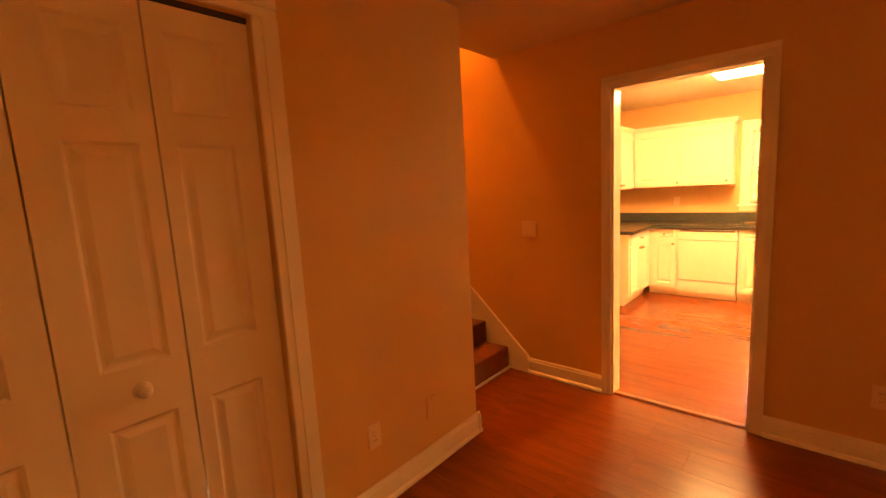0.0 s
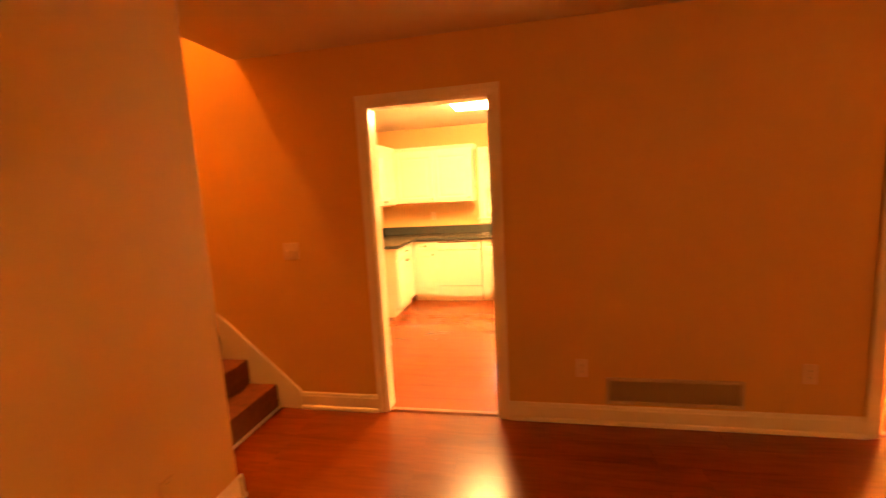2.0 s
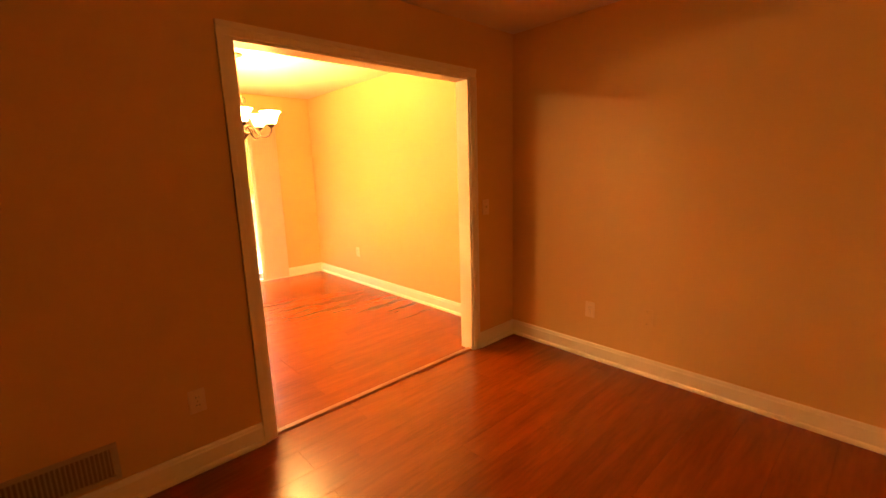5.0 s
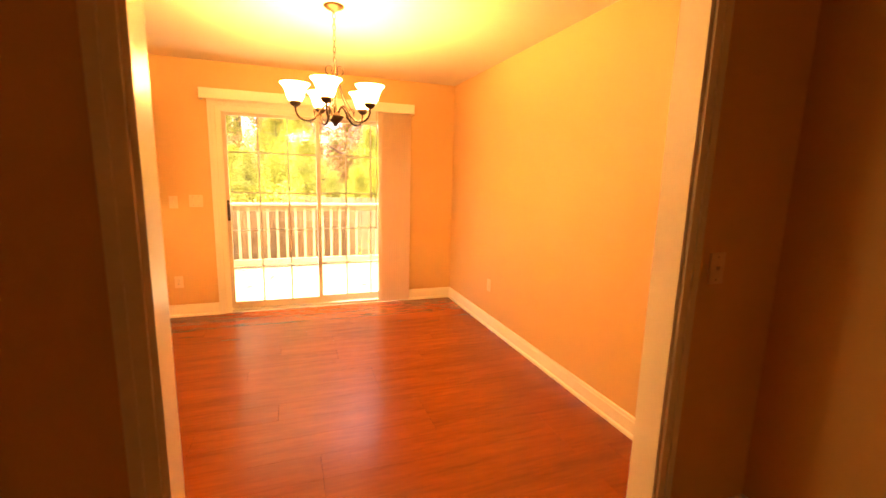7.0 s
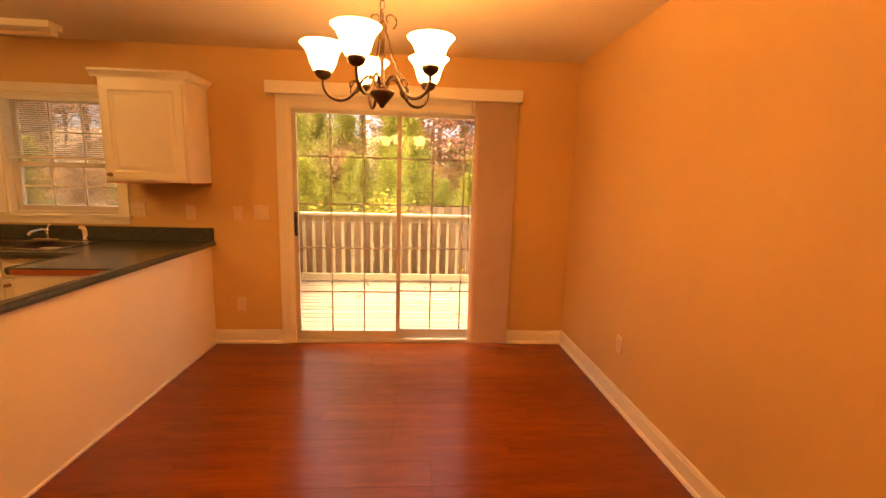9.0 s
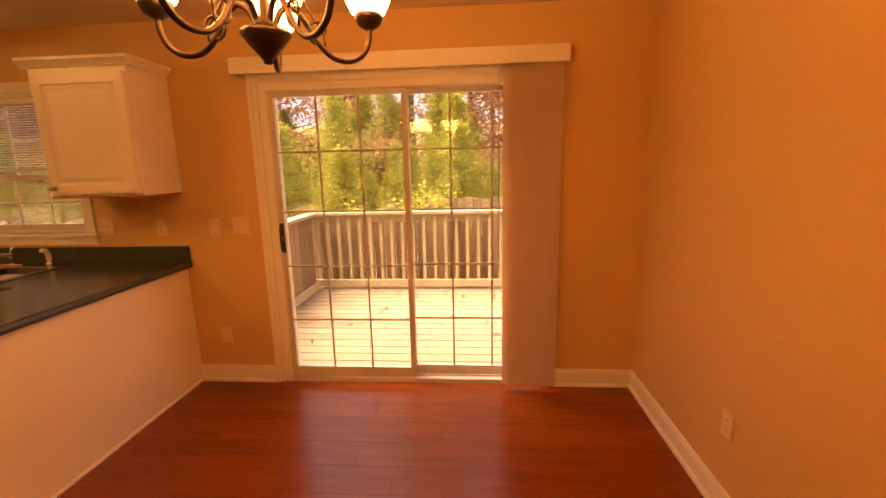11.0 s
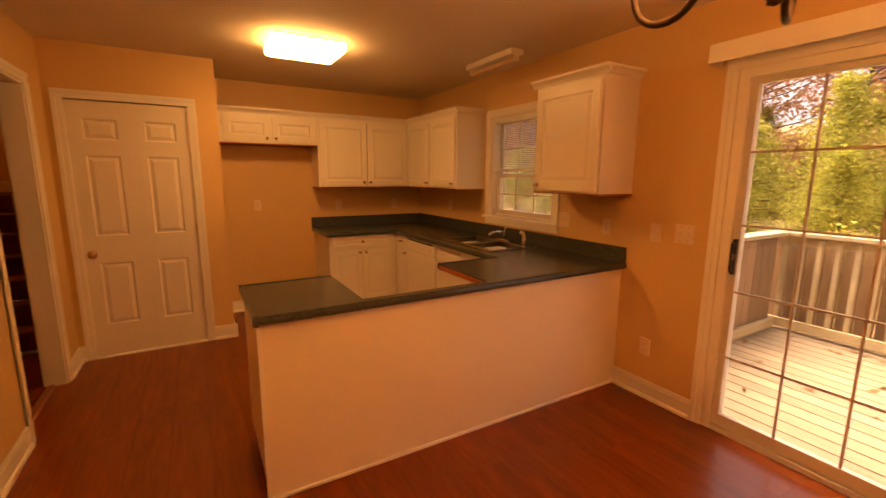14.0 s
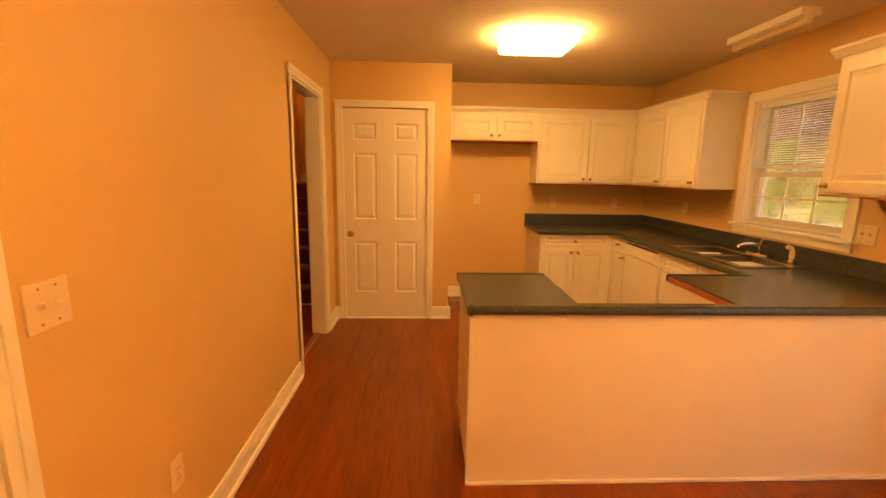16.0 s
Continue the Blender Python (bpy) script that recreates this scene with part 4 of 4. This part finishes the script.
def tree(seed, h, crown_r, low, mat, clumps, per, size, label, conifer=False):
    rng = random.Random(seed)
    t = thing("pine_tree" if conifer else "tree", label, "tree", (0, 0, -50))
    lean = rng.uniform(-0.3, 0.3)
    trunk = bmesh.new()
    tube([(lean * s * s, 0.1 * math.sin(3 * s), h * s - 0.2) for s in [i / 8 for i in range(9)]], 0.012 * h + 0.02, 8, 0.15, trunk)
    crown_bm = bmesh.new()
    for i in range(clumps):
        s = low + (1 - low) * ((i + rng.random()) / clumps)
        ang = rng.uniform(0, 6.283)
        reach = crown_r * ((1.05 - s) / (1.05 - low) if conifer else math.sin(math.pi * min(1, (s - low) / (1 - low) * 0.8 + 0.15))) * rng.uniform(0.25, 1.4)
        base = Vector((lean * s * s, 0, h * s))
        tip = base + Vector((math.cos(ang) * reach, math.sin(ang) * reach, reach * (0.12 if conifer else 0.35)))
        tube([base, base.lerp(tip, 0.5) + Vector((0, 0, -0.04 * reach)), tip], 0.018 + 0.006 * reach, 5, 0.25, trunk)
        leaves(crown_bm, rng, tip, 0.15 + 0.17 * reach, per, size)
        leaves(crown_bm, rng, base.lerp(tip, 0.6), 0.13 + 0.11 * reach, per // 2, size)
    part("trunk", trunk, BARK, t)
    part("crown", crown_bm, mat, t)
    return t


kinds = [
    tree(1, 4.6, 1.35, 0.06, PINE, 90, 110, 0.042, "young yellow-green pine at the wood's edge", True),
    tree(2, 3.4, 1.15, 0.05, PINE, 76, 110, 0.040, "low bushy yellow-green pine sapling", True),
    tree(3, 13.0, 3.0, 0.18, RUST, 90, 70, 0.10, "tall rust-brown autumn tree"),
    tree(4, 7.5, 2.4, 0.12, RED, 80, 70, 0.09, "dull red autumn tree on the slope"),
    tree(5, 15.0, 2.6, 0.42, PINE, 70, 60, 0.11, "tall dark pine with a bare trunk", True),
    tree(6, 1.7, 0.7, 0.1, YELLOW, 30, 34, 0.045, "small yellow-leaved shrub behind the railing"),
    tree(8, 2.2, 1.25, 0.08, RUST, 50, 60, 0.06, "low brown-leaved bush on the slope"),
    tree(7, 10.0, 2.8, 0.08, RUST, 90, 70, 0.10, "brown-leaved oak in the woods"),
]
rng = random.Random(11)


def plant(k, x, y, scale):
    kinds[k].scale = (scale, scale, scale)
    copy_thing(kinds[k], pose(x, y, rise(x, y), 0, 0, rng.uniform(0, 360)))
    kinds[k].scale = (1, 1, 1)


for i in range(38):
    plant(rng.choice((0, 1, 1)), -9.5 + i * 0.45 + rng.uniform(-0.4, 0.4), rng.uniform(10.5, 15.5), rng.uniform(0.42, 0.78))
for i in range(22):
    plant(6, -19 + i * 1.3 + rng.uniform(-0.8, 0.8), rng.uniform(13.5, 18.5), rng.uniform(0.6, 1.0))
for i in range(9):
    plant(rng.choice((1, 6, 1)), -19 + i * 1.15, rng.uniform(11, 15), rng.uniform(0.5, 0.8))
for i in range(17):
    plant(rng.choice((0, 1)), -11 + i * 1.0 + rng.uniform(-0.5, 0.5), rng.uniform(14.5, 18), rng.uniform(0.5, 0.8))
for i in range(20):
    plant((3, 7, 3, 0, 2, 7, 3)[i % 7], -22 + i * 1.75 + rng.uniform(-0.7, 0.7), rng.uniform(15.5, 19), rng.uniform(0.7, 1.0))
for i in range(11):
    plant(rng.choice((2, 7, 4, 3)), -28 + i * 4.1 + rng.uniform(-1.2, 1.2), rng.uniform(20, 26), rng.uniform(0.75, 1.0))
for i in range(11):
    plant(rng.choice((2, 7, 4, 4)), -42 + i * 6.4 + rng.uniform(-1.5, 1.5), rng.uniform(28, 38), rng.uniform(0.8, 1.1))
for i in range(9):
    plant(rng.choice((0, 7, 3)), -24 + rng.uniform(-3, 3), 6 + i * 1.6, rng.uniform(0.7, 1.0))
for x, y, s in ((-1.9, 7.7, 0.95), (-3.1, 7.75, 0.8), (-1.2, 7.7, 0.7), (-5.2, 7.4, 1.0)):
    plant(5, x, y, s)
for o in kinds:
    for c in o.children_recursive:
        bpy.data.objects.remove(c)
    bpy.data.objects.remove(o)

litter = bmesh.new()
rng = random.Random(5)
for _ in range(90):
    x, y = rng.uniform(DX0 + 0.15, DX1 - 0.15), D + 0.4 + (DY1 - D - 0.6) * rng.random() ** 0.6
    q, s = rng.uniform(0, 6.28), rng.uniform(0.018, 0.045)
    u, w = Vector((math.cos(q), math.sin(q), 0.15)), Vector((-math.sin(q) * 0.6, math.cos(q) * 0.6, 0.25))
    p = Vector((x, y, ZD + 0.012))
    litter.faces.new([litter.verts.new(p + v) for v in (u * s, u * s * 0.2 + w * s, -u * s, u * s * 0.1 - w * s * 0.6)])
tagged(new("fallen_leaves", mesh_of("fallen_leaves", litter, DRY)), "dry brown leaves scattered on the deck", "leaves", kind="stuff")

# ---- floor planks ----
PW, PL = 0.192, 1.285
cache = {}


def plank(x0, x1, y0, y1):
    w, l = round(y1 - y0, 4), round(x1 - x0, 4)
    if (w, l) not in cache:
        bm = bmesh.new()
        g = 0.0002
        lo = [bm.verts.new(p) for p in ((g, g, -0.012), (l - g, g, -0.012), (l - g, w - g, -0.012), (g, w - g, -0.012))]
        up = [bm.verts.new(p) for p in ((g, g, -0.001), (l - g, g, -0.001), (l - g, w - g, -0.001), (g, w - g, -0.001))]
        k = g + 0.0003
        top = [bm.verts.new(p) for p in ((k, k, 0), (l - k, k, 0), (l - k, w - k, 0), (k, w - k, 0))]
        for a, b in ((lo, up), (up, top)):
            for i in range(4):
                bm.faces.new((a[i], a[(i + 1) % 4], b[(i + 1) % 4], b[i]))
        bm.faces.new(top)
        cache[w, l] = mesh_of("plank", bm, FLOOR)
    o = new("plank", cache[w, l])
    o.parent, o.location = floor, (x0, y0, 0)


def lay(x0, x1, y0, y1, seed):
    rng = random.Random(seed)
    y = y0
    while y < y1 - 0.004:
        top = min(y + PW, y1)
        x = x0 - round(rng.random() * 5) / 6 * PL
        while x < x1 - 0.02:
            p0, p1 = max(x, x0), min(x + PL, x1)
            if p1 - p0 > 0.02:
                plank(p0, p1, y, top)
            x += PL
        y += PW


lay(XC - 0.02, 0, -5.2, 0.03, 1)
lay(-5.825, XC - 0.02, CY1, 0.0, 2)
lay(XK, 0, 0.03, D, 3)
